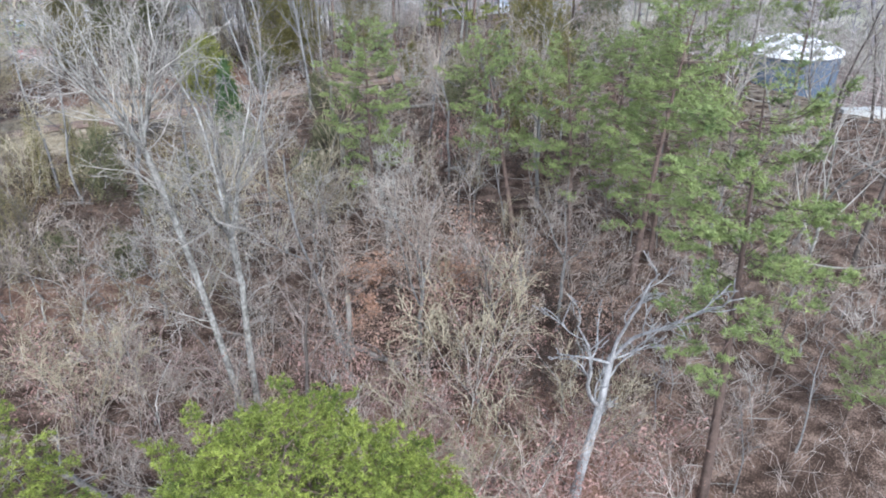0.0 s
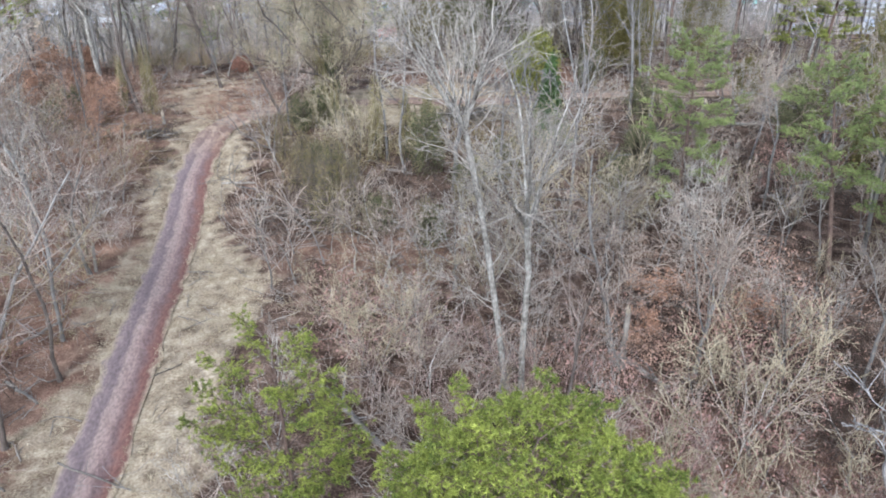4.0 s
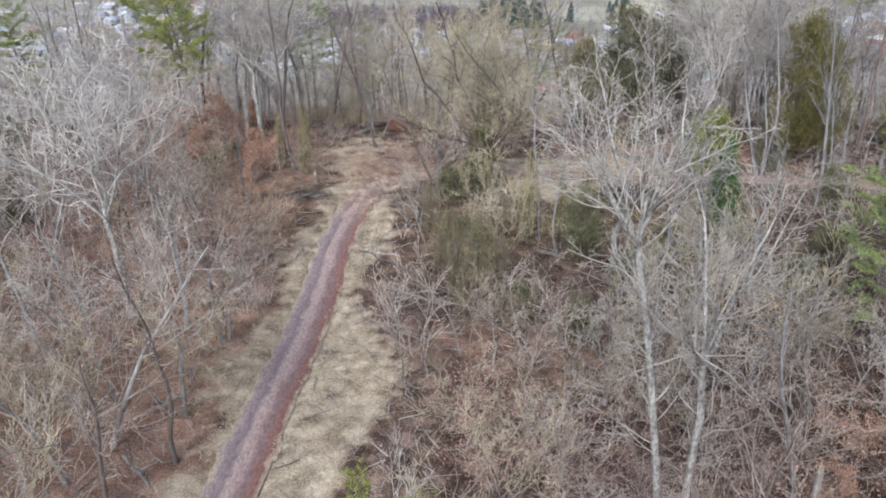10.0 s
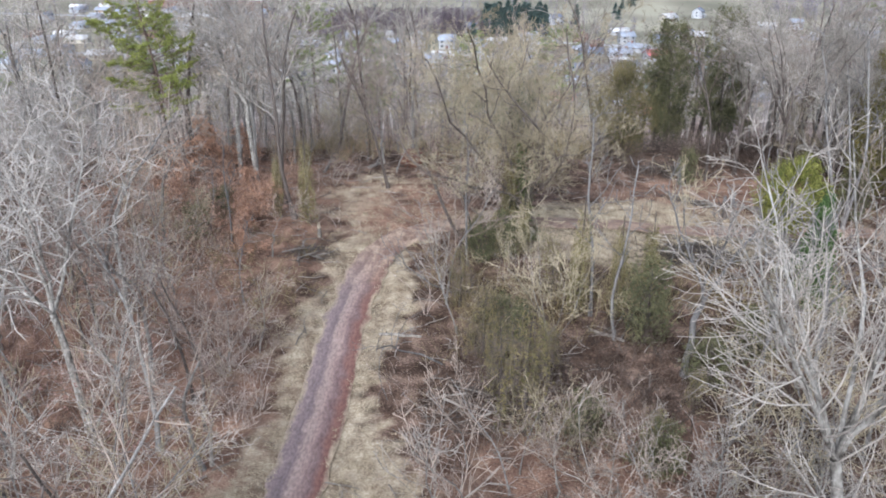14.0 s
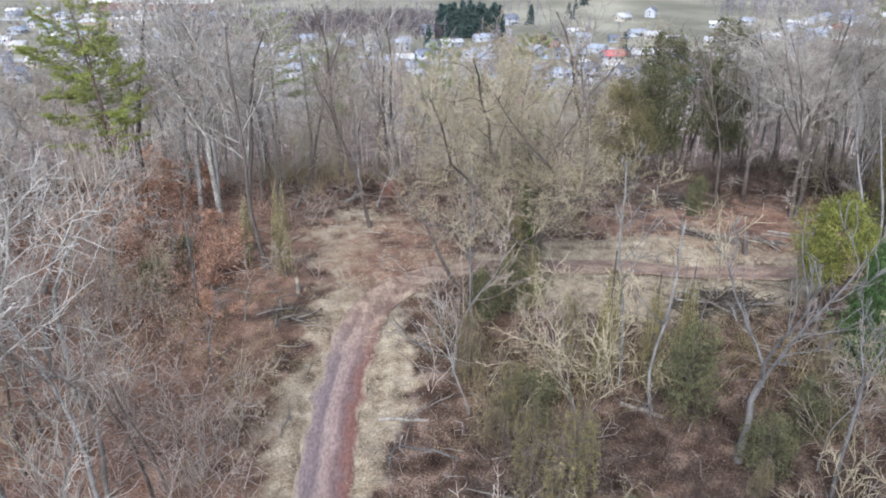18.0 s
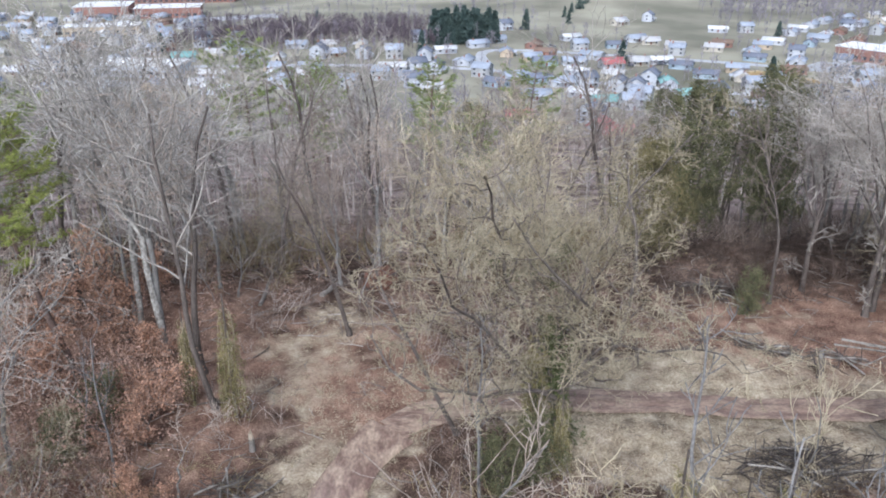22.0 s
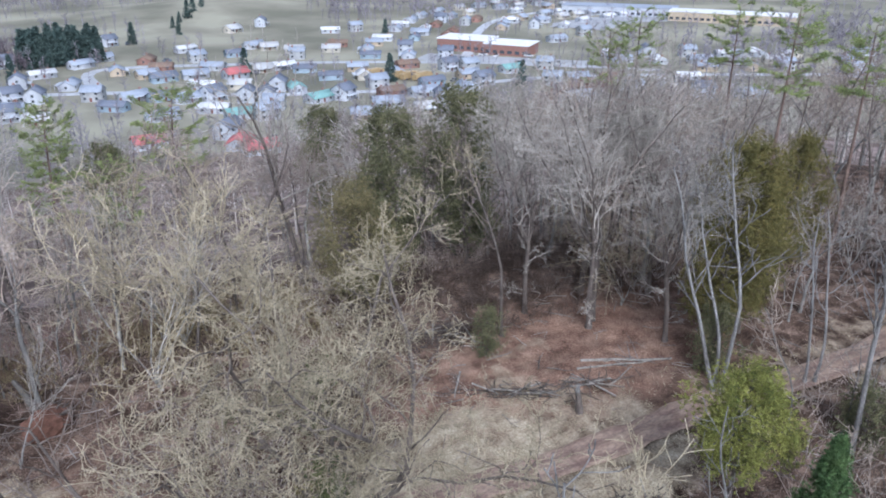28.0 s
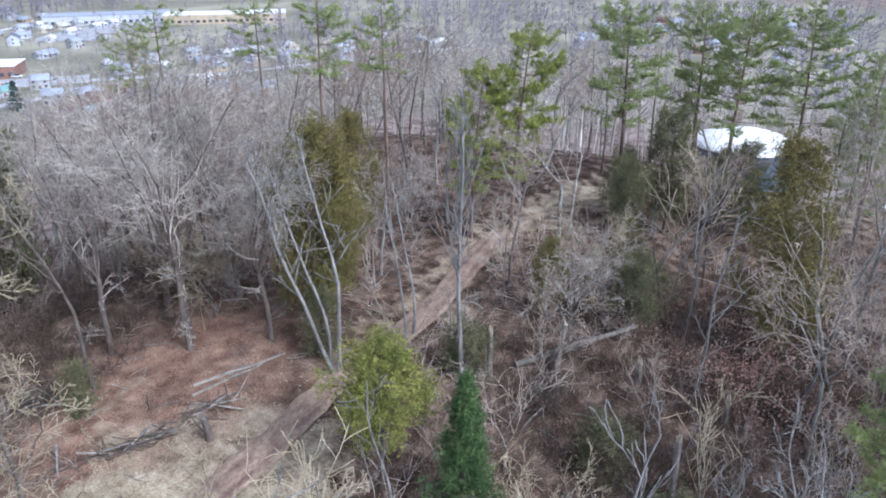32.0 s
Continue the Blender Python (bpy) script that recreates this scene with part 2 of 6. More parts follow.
def bare_tree_meshes(seed, height, girth, forks=0, clear=0.4, kids=(14, 7, 5), up=0.35, spread=0.95, barks=("grey_bark", "twigs"), deepest=3, wob=0.13, reach=1.0, fine=0.011, splay=1.0, low=0):
    """A leafless tree: one leader with side limbs, or a stem that forks into several leaders."""
    rng = np.random.default_rng(seed)
    bark, crown = Soup(), Soup()
    o, z = np.zeros(3), np.array((0, 0, 1.0))
    flare = [(0, 0, -0.3), (0, 0, 0.0), (0, 0, 0.5)]
    tube(bark, flare, [girth * 1.5, girth * 1.35, girth], 8)
    if forks:
        stem = height * clear
        pts = [o + z * stem * t + np.append(rng.normal(0, 0.05, 2), 0) * t * 2 for t in np.linspace(0, 1, 5)]
        tube(bark, pts, girth * np.linspace(1, 0.82, 5), 8)
        for k in range(low):
            at = pts[1 + k % 3] + (pts[2 + k % 3] - pts[1 + k % 3]) * rng.uniform(0, 1)
            a = k * 2.4 + rng.uniform(0, 1)
            limb(rng, at, unit(np.array((math.cos(a), math.sin(a), rng.uniform(0.5, 1.4)))), rng.uniform(0.07, 0.19) * height, girth * 0.19, 1, deepest, bark, crown, kids, up, spread, 0.2, wob * 1.4, reach, fine)
        for k in range(forks):
            a = 2 * np.pi * (k + rng.uniform(0, 0.6)) / forks
            lean = rng.uniform(0.25, 0.75) * spread * splay
            way = unit(np.array((math.cos(a) * lean, math.sin(a) * lean, 1)))
            limb(rng, pts[-1], way, (height - stem) * rng.uniform(0.8, 1.05), girth * rng.uniform(0.36, 0.5), 0, deepest, bark, crown, kids, up, spread, 0.15, wob, reach, fine)
    else:
        limb(rng, o, unit(z + np.append(rng.normal(0, 0.04, 2), 0)), height, girth, 0, deepest, bark, crown, kids, up, spread, clear, wob * 0.55, reach, fine)
    return bark.mesh("trunk", M[barks[0]]), crown.mesh("crown", M[barks[1]]) if crown.n else None


def tuft(rng, count, length, width, flat=0.0, droop=0.0):
    """A tuft of narrow blades round the origin."""
    d = rng.normal(0, 1, (count, 3))
    d[:, 2] = d[:, 2] * (1 - flat) + 0.25 - droop
    d /= np.linalg.norm(d, axis=1)[:, None]
    s = np.cross(d, rng.normal(0, 1, (count, 3)))
    s *= width / 2 / (np.linalg.norm(s, axis=1)[:, None] + 1e-9)
    ln = length * rng.uniform(0.6, 1.15, (count, 1))
    v = np.stack([-s, s, d * ln + s * 0.35, d * ln - s * 0.35], 1).reshape(-1, 3)
    i = np.arange(count)[:, None] * 4
    return v, np.concatenate([i + (0, 1, 2), i + (0, 2, 3)])


def pine_meshes(seed, height, crown_from, radius, dense=1.0, needle="needles", blades=18, girth=0.15, round_top=False, blade=(0.16, 0.022)):
    """A pine: a bare lower trunk with dead stubs, then tiers of boughs whose side shoots carry small needle tufts."""
    rng = np.random.default_rng(seed)
    bark, leaf = Soup(), Soup()
    bend = rng.normal(0, 0.035, 2) * height * (0 if round_top else 1)
    pts = [np.array((bend[0] * t * t, bend[1] * t * t, height * t)) for t in np.linspace(0, 0.97, 9)]
    tube(bark, [np.array((0, 0, -0.3))] + pts, girth * np.r_[1.4, np.linspace(1.15, 0.14, 9)], 7)
    for _ in range(9):
        t, a = rng.uniform(crown_from * 0.45, crown_from * 1.1), rng.uniform(0, 2 * np.pi)
        at = np.array((bend[0] * t * t, bend[1] * t * t, height * t * 0.97))
        out = np.array((math.cos(a), math.sin(a), rng.uniform(-0.15, 0.1)))
        tube(bark, [at, at + out * rng.uniform(0.5, 1.7)], [girth * 0.16, 0.01], 4)
    whorls = max(6, int((1 - crown_from) * height / (0.45 if round_top else 0.62)))
    for k in range(whorls):
        t = crown_from + (1 - crown_from) * ((k + rng.uniform(0, 0.9)) / whorls) ** 0.92
        rel = (t - crown_from) / (1 - crown_from)
        wide = (1 - rel**2.4) ** 0.5 * (0.7 + 0.3 * rel) if round_top else (1 - rel**2.2) ** 0.5 * (0.55 + 0.5 * rel)
        start = rng.uniform(0, 2 * np.pi)
        for q in range(rng.integers(3, 6) + (4 if round_top else 0)):
            at = np.array((bend[0] * t * t, bend[1] * t * t, height * t * 0.97 + rng.normal(0, 0.15)))
            reach = radius * wide * (rng.uniform(0.78, 1.06) if round_top else rng.uniform(0.4, 1.2)) + 0.3
            a = start + q * 2 * np.pi / (8.5 if round_top else 4.5) + rng.normal(0, 0.35)
            out = np.array((math.cos(a), math.sin(a), 0))
            across = np.array((-math.sin(a), math.cos(a), 0))
            rise = rng.uniform(-0.15, 0.2) + 0.55 * rel if not round_top else rng.uniform(-0.1, 0.12) + 0.12 * rel
            line = [at, at + out * reach * 0.35 + np.array((0, 0, reach * 0.05 * rise)), at + (out + across * rng.normal(0, 0.08)) * reach * 0.7 + np.array((0, 0, reach * 0.4 * rise)), at + (out + across * rng.normal(0, 0.12)) * reach + np.array((0, 0, reach * rise))]
            tube(bark, line, [girth * 0.26 * (1.1 - 0.7 * t), girth * 0.2 * (1.1 - 0.7 * t), girth * 0.12 * (1.1 - 0.7 * t), 0.009], 4)
            for j in range(max(3, int(reach * 7.0 * dense))):
                s = 1 - 0.68 * rng.uniform(0, 1) ** 1.25
                m = min(int(s * 3), 2)
                c = line[m] + (line[m + 1] - line[m]) * (s * 3 - m)
                e = unit(out * rng.uniform(0.4, 1.1) + across * rng.choice((-1, 1)) * rng.uniform(0.3, 1.0) + (0, 0, rng.uniform(-0.15, 0.6)))
                ln = (0.34 * reach * (1.12 - s) + 0.3) * rng.uniform(0.6, 1.2) * (0.62 if round_top else 1)
                tube(bark, [c, c + e * ln], [0.012, 0.005], 3)
                for u in np.arange(0.3, 1.06, 0.19 / max(ln, 0.3)):
                    v, f = tuft(rng, blades, blade[0], blade[1], 0.3, -0.1)
                    leaf.add(v + c + e * ln * u + rng.normal(0, 0.045, 3) + (0, 0, 0.03), f)
    for _ in range(int(4200 * dense / 1.9) if round_top and radius > 3 else 0):
        rel, a = rng.uniform(0.15, 1.0), rng.uniform(0, 2 * np.pi)
        lump = 0.9 + 0.1 * math.sin(3 * a + 7 * rel + seed) + 0.07 * math.sin(7 * a - 11 * rel)
        r = radius * ((1 - rel**2.4) ** 0.5 * (0.7 + 0.3 * rel) * lump * rng.uniform(0.86, 1.04)) + 0.3 * rng.uniform(0, 1)
        z = height * (crown_from + (1 - crown_from) * rel) * 0.97 + rng.normal(0.1, 0.1)
        v, f = tuft(rng, blades, blade[0] * 1.1, blade[1], 0.3, -0.1)
        leaf.add(v + (math.cos(a) * r, math.sin(a) * r, z), f)
    return bark.mesh("trunk", M["pine_bark"]), leaf.mesh("crown", M[needle])


def cedar_meshes(seed, height, radius, foot=0.12, clumps=110, leafage="cedar", cone=1.0, girth=0.13, size=0.19, per=100):
    """A juniper: a stem whose short ascending boughs end in ragged plumes of fine sprays."""
    rng = np.random.default_rng(seed)
    bark, leaf = Soup(), Soup()
    tube(bark, [(0, 0, -0.3), (0, 0, 0.4), (0.05, 0, height * 0.5), (0, 0.05, height * 0.96)], [girth * 1.4, girth, girth * 0.6, 0.015], 6)
    for k in range(clumps):
        t = (k + rng.uniform(0, 1)) / clumps
        z = foot + (1 - foot) * t
        a = k * 2.4 + rng.normal(0, 0.5)
        prof = (1 - t) ** 0.8 if cone > 0.9 else math.sin(math.pi * (0.13 + 0.80 * t)) ** (0.75 * cone + 0.15)
        r = radius * prof * math.sqrt(rng.uniform(0.08, 1.0)) * rng.uniform(0.6, 1.32) + 0.04
        c = np.array((math.cos(a) * r, math.sin(a) * r, height * z + rng.normal(0, 0.15)))
        tube(bark, [(0, 0, max(0.3, c[2] - 0.5 * r - 0.2)), c * (0.6, 0.6, 1) - (0, 0, 0.2), c], [0.035, 0.022, 0.008], 3)
        wide = radius * (0.07 + 0.085 * prof)
        for j in range(per):
            p = c + rng.normal(0, 1, 3) * (wide, wide, wide * 1.5)
            v, f = tuft(rng, 7, size, size * 0.2, 0.2, -0.5)
            leaf.add(v + p, f)
    return bark.mesh("trunk", M["dark_bark"]), leaf.mesh("crown", M[leafage])


def scatter(protos, places, rng, tilt=0.12):
    """Copies of small triangle sets, joined into one set. places: rows of x, y, z, size."""
    out = Soup()
    which = rng.integers(0, len(protos), len(places))
    for k, (pv, pf) in enumerate(protos):
        rows = np.asarray(places)[which == k]
        if not len(rows):
            continue
        a = rng.uniform(0, 2 * np.pi, len(rows))
        c, s, lean = np.cos(a), np.sin(a), rng.normal(0, tilt, (len(rows), 2))
        x = pv[None, :, 0] * c[:, None] - pv[None, :, 1] * s[:, None] + pv[None, :, 2] * lean[:, :1]
        y = pv[None, :, 0] * s[:, None] + pv[None, :, 1] * c[:, None] + pv[None, :, 2] * lean[:, 1:]
        v = np.stack([x, y, np.broadcast_to(pv[None, :, 2], x.shape)], -1) * rows[:, None, 3:4] + rows[:, None, :3]
        f = pf[None] + (np.arange(len(rows)) * len(pv))[:, None, None]
        out.add(v, f)
    return out


# ---- the land ----
ROAD = np.array([(-11.2, -14), (-10.4, 6), (-9.75, 21), (-9.25, 31), (-8.7, 40), (-8.2, 48), (-7.75, 56), (-6.6, 63), (-4.2, 67.4), (-0.5, 69.4), (5, 69.2), (12, 68.3), (19, 67.7), (25, 67.4), (34, 66.2), (46, 66.2), (56, 64.5), (66, 60), (80, 57)], float)


def curve(points, step=1.0):
    """A smooth line through points, at even steps."""
    p = np.asarray(points, float)
    p = np.concatenate([[2 * p[0] - p[1]], p, [2 * p[-1] - p[-2]]])
    out = []
    for i in range(1, len(p) - 2):
        n = max(2, int(np.linalg.norm(p[i + 1] - p[i]) / step))
        t = np.linspace(0, 1, n, endpoint=False)[:, None]
        out.append(0.5 * (2 * p[i] + (p[i + 1] - p[i - 1]) * t + (2 * p[i - 1] - 5 * p[i] + 4 * p[i + 1] - p[i + 2]) * t**2 + (3 * p[i] - p[i - 1] - 3 * p[i + 1] + p[i + 2]) * t**3))
    return np.concatenate(out + [p[-2:-1]])


LANE = curve(ROAD)


def off_lane(x, y):
    """How far a place lies from the middle of the lane, and on which side (left below zero)."""
    x, y = np.atleast_1d(np.asarray(x, float)), np.atleast_1d(np.asarray(y, float))
    d = (x[:, None] - LANE[None, :, 0]) ** 2 + (y[:, None] - LANE[None, :, 1]) ** 2
    k = np.clip(d.argmin(1), 0, len(LANE) - 2)
    t = LANE[k + 1] - LANE[k]
    cross = t[:, 0] * (y - LANE[k, 1]) - t[:, 1] * (x - LANE[k, 0])
    return np.sqrt(d.min(1)) * np.where(cross > 0, -1, 1)


def height(x, y):
    """The height of the ground: a wooded hilltop that falls to a valley floor, with hills beyond."""
    x, y = np.asarray(x, float), np.asarray(y, float)
    edge = np.sqrt(np.maximum(0, y - 86) ** 2 + np.maximum(0, x - 72) ** 2 + np.maximum(0, -x - 55) ** 2)
    z = 0.6 - 1.9 * smooth((66 - y) / 20) - 46 * (1 - np.exp(-((edge / 105) ** 1.25)))
    bumps = np.sin(x * 0.31 + 1.3 * np.sin(y * 0.17)) * np.cos(y * 0.27 + 0.8) * 0.16 + np.sin(x * 0.83 + 2) * np.sin(y * 0.71) * 0.07
    far = np.hypot(x - 100, y - 200)
    hills = 90 * smooth((far - 760) / 900) * (0.7 + 0.3 * np.sin(x * 0.004) * np.cos(y * 0.003))
    knoll = 9 * np.exp(-(((x - 165) / 75) ** 2 + ((y - 640) / 60) ** 2))
    z = z + bumps * (1 - smooth(edge / 60)) + hills + knoll
    return z


def clearing(x, y):
    """1 in the mown and trodden openings, 0 under the trees."""
    x, y = np.atleast_1d(np.asarray(x, float)), np.atleast_1d(np.asarray(y, float))
    d = off_lane(x, y)
    right = 3.4 + 3.2 * np.exp(-(((y - 35) / 13) ** 2)) + 1.0 * np.sin(y * 0.35)
    verge = np.where(d < 0, 3.9 + 0.7 * np.sin(y * 0.5) - np.abs(d), right - np.abs(d)) * np.where(x > 24, 0.7, 1)
    glade = 1 - np.sqrt(((x + 7.2) / 5.2) ** 2 + ((y - 74.0) / 9) ** 2) + 0.22 * np.sin(x * 1.1 + y * 0.6) * np.sin(y * 0.7 - x * 0.4) + 0.1 * np.sin(x * 2.3) * np.sin(y * 1.9)
    field = 1 - np.sqrt(((x - 12.5) / 12.5) ** 2 + ((y - 67.8) / 7.2) ** 2)
    leafy = 1 - np.sqrt(((x - 24) / 9.5) ** 2 + ((y - 73) / 6.5) ** 2)
    shed = 1 - np.sqrt(((x - 76) / 14) ** 2 + ((y - 42) / 10) ** 2)
    ragged = 0.8 * np.sin(x * 1.7 + 2 * np.sin(y * 0.9)) * np.sin(y * 1.3 + x) + 0.5 * np.sin(x * 3.9 - y * 0.7) * np.sin(y * 2.9 + 1.4 * x)
    verge = verge + ragged - 0.4
    return np.maximum.reduce([smooth(verge / 1.2 + 0.3), smooth(glade * 2.2), smooth(field * 4), smooth(leafy * 4), smooth(shed * 3)])


def grid_mesh(name, xs, ys, material):
    gx, gy = np.meshgrid(xs, ys)
    v = np.stack([gx.ravel(), gy.ravel(), height(gx.ravel(), gy.ravel())], -1)
    n = len(xs)
    i = (np.arange(len(ys) - 1)[:, None] * n + np.arange(n - 1)[None]).ravel()
    f = np.concatenate([np.stack([i, i + 1, i + n + 1], -1), np.stack([i, i + n + 1, i + n], -1)])
    me = mesh(name, v, f, material)
    me.shade_smooth()
    return me, v


def ramp_node(m, stops):
    r = m.node_tree.nodes.new("ShaderNodeValToRGB")
    e = r.color_ramp.elements
    for k, (p, c) in enumerate(stops):
        s = e[k] if k < 2 else e.new(p)
        s.position, s.color = p, (*c, 1)
    return r


def ground_material():
    """Leaf litter under the trees, dry grass in the openings, meadow and lawns in the valley."""
    m = bpy.data.materials.new("forest_floor")
    m.use_nodes = True
    n, l = m.node_tree.nodes, m.node_tree.links
    co = n.new("ShaderNodeTexCoord")

    def tex(scale, detail=8, kind="ShaderNodeTexNoise"):
        t = n.new(kind)
        t.inputs["Scale"].default_value = scale
        if kind == "ShaderNodeTexNoise":
            t.inputs["Detail"].default_value = detail
        l.new(co.outputs["Object"], t.inputs["Vector"])
        return t

    def two(coarse, fine, share):
        """Coarse and fine noise together, so that patches and grain both show."""
        a, b = n.new("ShaderNodeMath"), n.new("ShaderNodeMath")
        a.operation, b.operation = "MULTIPLY", "MULTIPLY_ADD"
        a.inputs[1].default_value, b.inputs[1].default_value = share, 1 - share
        l.new(tex(coarse, 5).outputs["Fac"], a.inputs[0])
        l.new(tex(fine, 10).outputs["Fac"], b.inputs[0])
        l.new(a.outputs[0], b.inputs[2])
        return b.outputs[0]

    # the leaf ramp's coarse dark patches stand in for shade under the trees
    leaf = ramp_node(m, [(0.36, (0.022, 0.014, 0.01)), (0.64, (0.36, 0.258, 0.20)), (0.5, (0.10, 0.067, 0.05))])
    grass = ramp_node(m, [(0.36, (0.20, 0.15, 0.10)), (0.64, (0.62, 0.54, 0.41)), (0.5, (0.42, 0.35, 0.25))])
    vale = ramp_node(m, [(0.36, (0.20, 0.193, 0.145)), (0.64, (0.38, 0.36, 0.275)), (0.5, (0.28, 0.265, 0.205))])
    wood = ramp_node(m, [(0.4, (0.13, 0.095, 0.08)), (0.6, (0.34, 0.265, 0.235)), (0.5, (0.22, 0.17, 0.148))])
    red = ramp_node(m, [(0.36, (0.085, 0.048, 0.035)), (0.64, (0.48, 0.33, 0.24)), (0.5, (0.245, 0.15, 0.108))])
    l.new(two(0.9, 13.0, 0.5), leaf.inputs["Fac"])
    l.new(two(1.3, 9.0, 0.45), grass.inputs["Fac"])
    l.new(tex(0.02).outputs["Fac"], vale.inputs["Fac"])
    l.new(tex(0.15).outputs["Fac"], wood.inputs["Fac"])
    l.new(two(0.8, 12.0, 0.45), red.inputs["Fac"])

    def blend(a, b, attribute, breakup):
        at = n.new("ShaderNodeAttribute")
        at.attribute_name = attribute
        ad = n.new("ShaderNodeMath")
        ad.operation = "MULTIPLY_ADD"
        l.new(tex(breakup, 5).outputs["Fac"], ad.inputs[0])
        ad.inputs[1].default_value = 1.2
        l.new(at.outputs["Fac"], ad.inputs[2])
        mr = n.new("ShaderNodeMapRange")
        mr.inputs["From Min"].default_value, mr.inputs["From Max"].default_value = 0.85, 1.35
        l.new(ad.outputs[0], mr.inputs["Value"])
        mx = n.new("ShaderNodeMix")
        mx.data_type = "RGBA"
        l.new(mr.outputs[0], mx.inputs[0])
        l.new(a, mx.inputs["A"])
        l.new(b, mx.inputs["B"])
        return mx.outputs["Result"]

    c = blend(leaf.outputs[0], red.outputs[0], "red", 0.6)
    c = blend(c, grass.outputs[0], "grass", 0.9)
    c = blend(c, wood.outputs[0], "wood", 0.05)
    c = blend(c, vale.outputs[0], "vale", 0.05)
    b = n["Principled BSDF"]
    l.new(c, b.inputs["Base Color"])
    b.inputs["Roughness"].default_value = 0.95
    b.inputs["Specular IOR Level"].default_value = 0.1
    bp = n.new("ShaderNodeBump")
    bp.inputs["Strength"].default_value, bp.inputs["Distance"].default_value = 0.7, 0.06
    l.new(tex(15.0, 10).outputs["Fac"], bp.inputs["Height"])
    l.new(bp.outputs[0], b.inputs["Normal"])
    return m


def attribute(me, name, values):
    a = me.attributes.new(name, "FLOAT", "POINT")
    a.data.foreach_set("value", np.asarray(values, np.float32))


xs = np.unique(np.concatenate([np.linspace(-4000, -400, 25), np.linspace(-400, -60, 35), np.arange(-60, 92, 0.8), np.linspace(92, 500, 60), np.linspace(500, 4000, 25)]))
ys = np.unique(np.concatenate([np.linspace(-4000, -300, 20), np.linspace(-300, -20, 20), np.arange(-20, 100, 0.8), np.linspace(100, 800, 110), np.linspace(800, 4000, 25)]))
ground_me, gv = grid_mesh("ground", xs, ys, ground_material())
low = (np.abs(gv[:, 0]) < 90) & (gv[:, 1] > -20) & (gv[:, 1] < 100)
cut = np.zeros(len(gv))
cut[low] = 0.22 * (1 - smooth((np.abs(off_lane(gv[low, 0], gv[low, 1])) - 0.9) / 1.0))
gv[:, 2] -= cut
ground_me.vertices.foreach_set("co", gv.astype(np.float32).ravel())
ground = tagged(new("ground", ground_me), "brown leaf-littered hilltop with dry grass, falling to a valley", "ground", kind="structure")
near = (np.abs(gv[:, 0]) < 95) & (gv[:, 1] > -22) & (gv[:, 1] < 105)
grass_w = np.zeros(len(gv))
grass_w[near] = clearing(gv[near, 0], gv[near, 1])
red_w = np.exp(-(((gv[:, 0] - 22.5) / 12) ** 2 + ((gv[:, 1] - 75) / 6.5) ** 2)) + 1.2 * np.exp(-(((gv[:, 0] + 21) / 10) ** 2 + ((gv[:, 1] - 73) / 13) ** 2)) + 0.9 * np.exp(-(((gv[:, 0] + 16) / 6) ** 2 + ((gv[:, 1] - 36) / 22) ** 2)) + 1.1 * np.exp(-(((gv[:, 0] + 4.8) / 4.2) ** 2 + ((gv[:, 1] - 72) / 6) ** 2)) + 0.7 * np.exp(-(((gv[:, 0] + 24) / 9) ** 2 + ((gv[:, 1] - 48) / 12) ** 2)) + 0.8 * np.exp(-(((gv[:, 0] - 5) / 8) ** 2 + ((gv[:, 1] - 44) / 6) ** 2)) + np.exp(-(((gv[:, 0] + 5) / 15) ** 2 + ((gv[:, 1] - 102) / 10) ** 2)) + 0.8 * np.exp(-(((gv[:, 0] - 17) / 8) ** 2 + ((gv[:, 1] - 18) / 8) ** 2))
leafy_w = np.exp(-(((gv[:, 0] - 25) / 7.5) ** 2 + ((gv[:, 1] - 74.5) / 4.5) ** 2)) + 0.75 * np.exp(-(((gv[:, 0] + 4.5) / 3.6) ** 2 + ((gv[:, 1] - 71.5) / 5.5) ** 2))
edge_w = np.sqrt(np.maximum(0, gv[:, 1] - 86) ** 2 + np.maximum(0, gv[:, 0] - 72) ** 2 + np.maximum(0, -gv[:, 0] - 55) ** 2)
patchy = np.ones(len(gv))
patchy[near] = np.where((off_lane(gv[near, 0], gv[near, 1]) < 0) & (gv[near, 1] < 66), 0.58, np.where((gv[near, 1] > 66) & (gv[near, 0] < 2), 0.56, np.where(gv[near, 0] > 23, 0.4, 0.66)))
attribute(ground_me, "grass", np.clip(grass_w * patchy - 0.62 * leafy_w, 0, 1))
attribute(ground_me, "red", np.clip(red_w, 0, 0.7))
attribute(ground_me, "wood", smooth((edge_w - 10) / 40))
hill_w = smooth((np.hypot(gv[:, 0] - 100, gv[:, 1] - 200) - 640) / 120) * (1 - np.exp(-(((gv[:, 0] - 165) / 95) ** 2 + ((gv[:, 1] - 640) / 110) ** 2)))
attribute(ground_me, "vale", smooth((edge_w - 150) / 30) * (1 - hill_w))


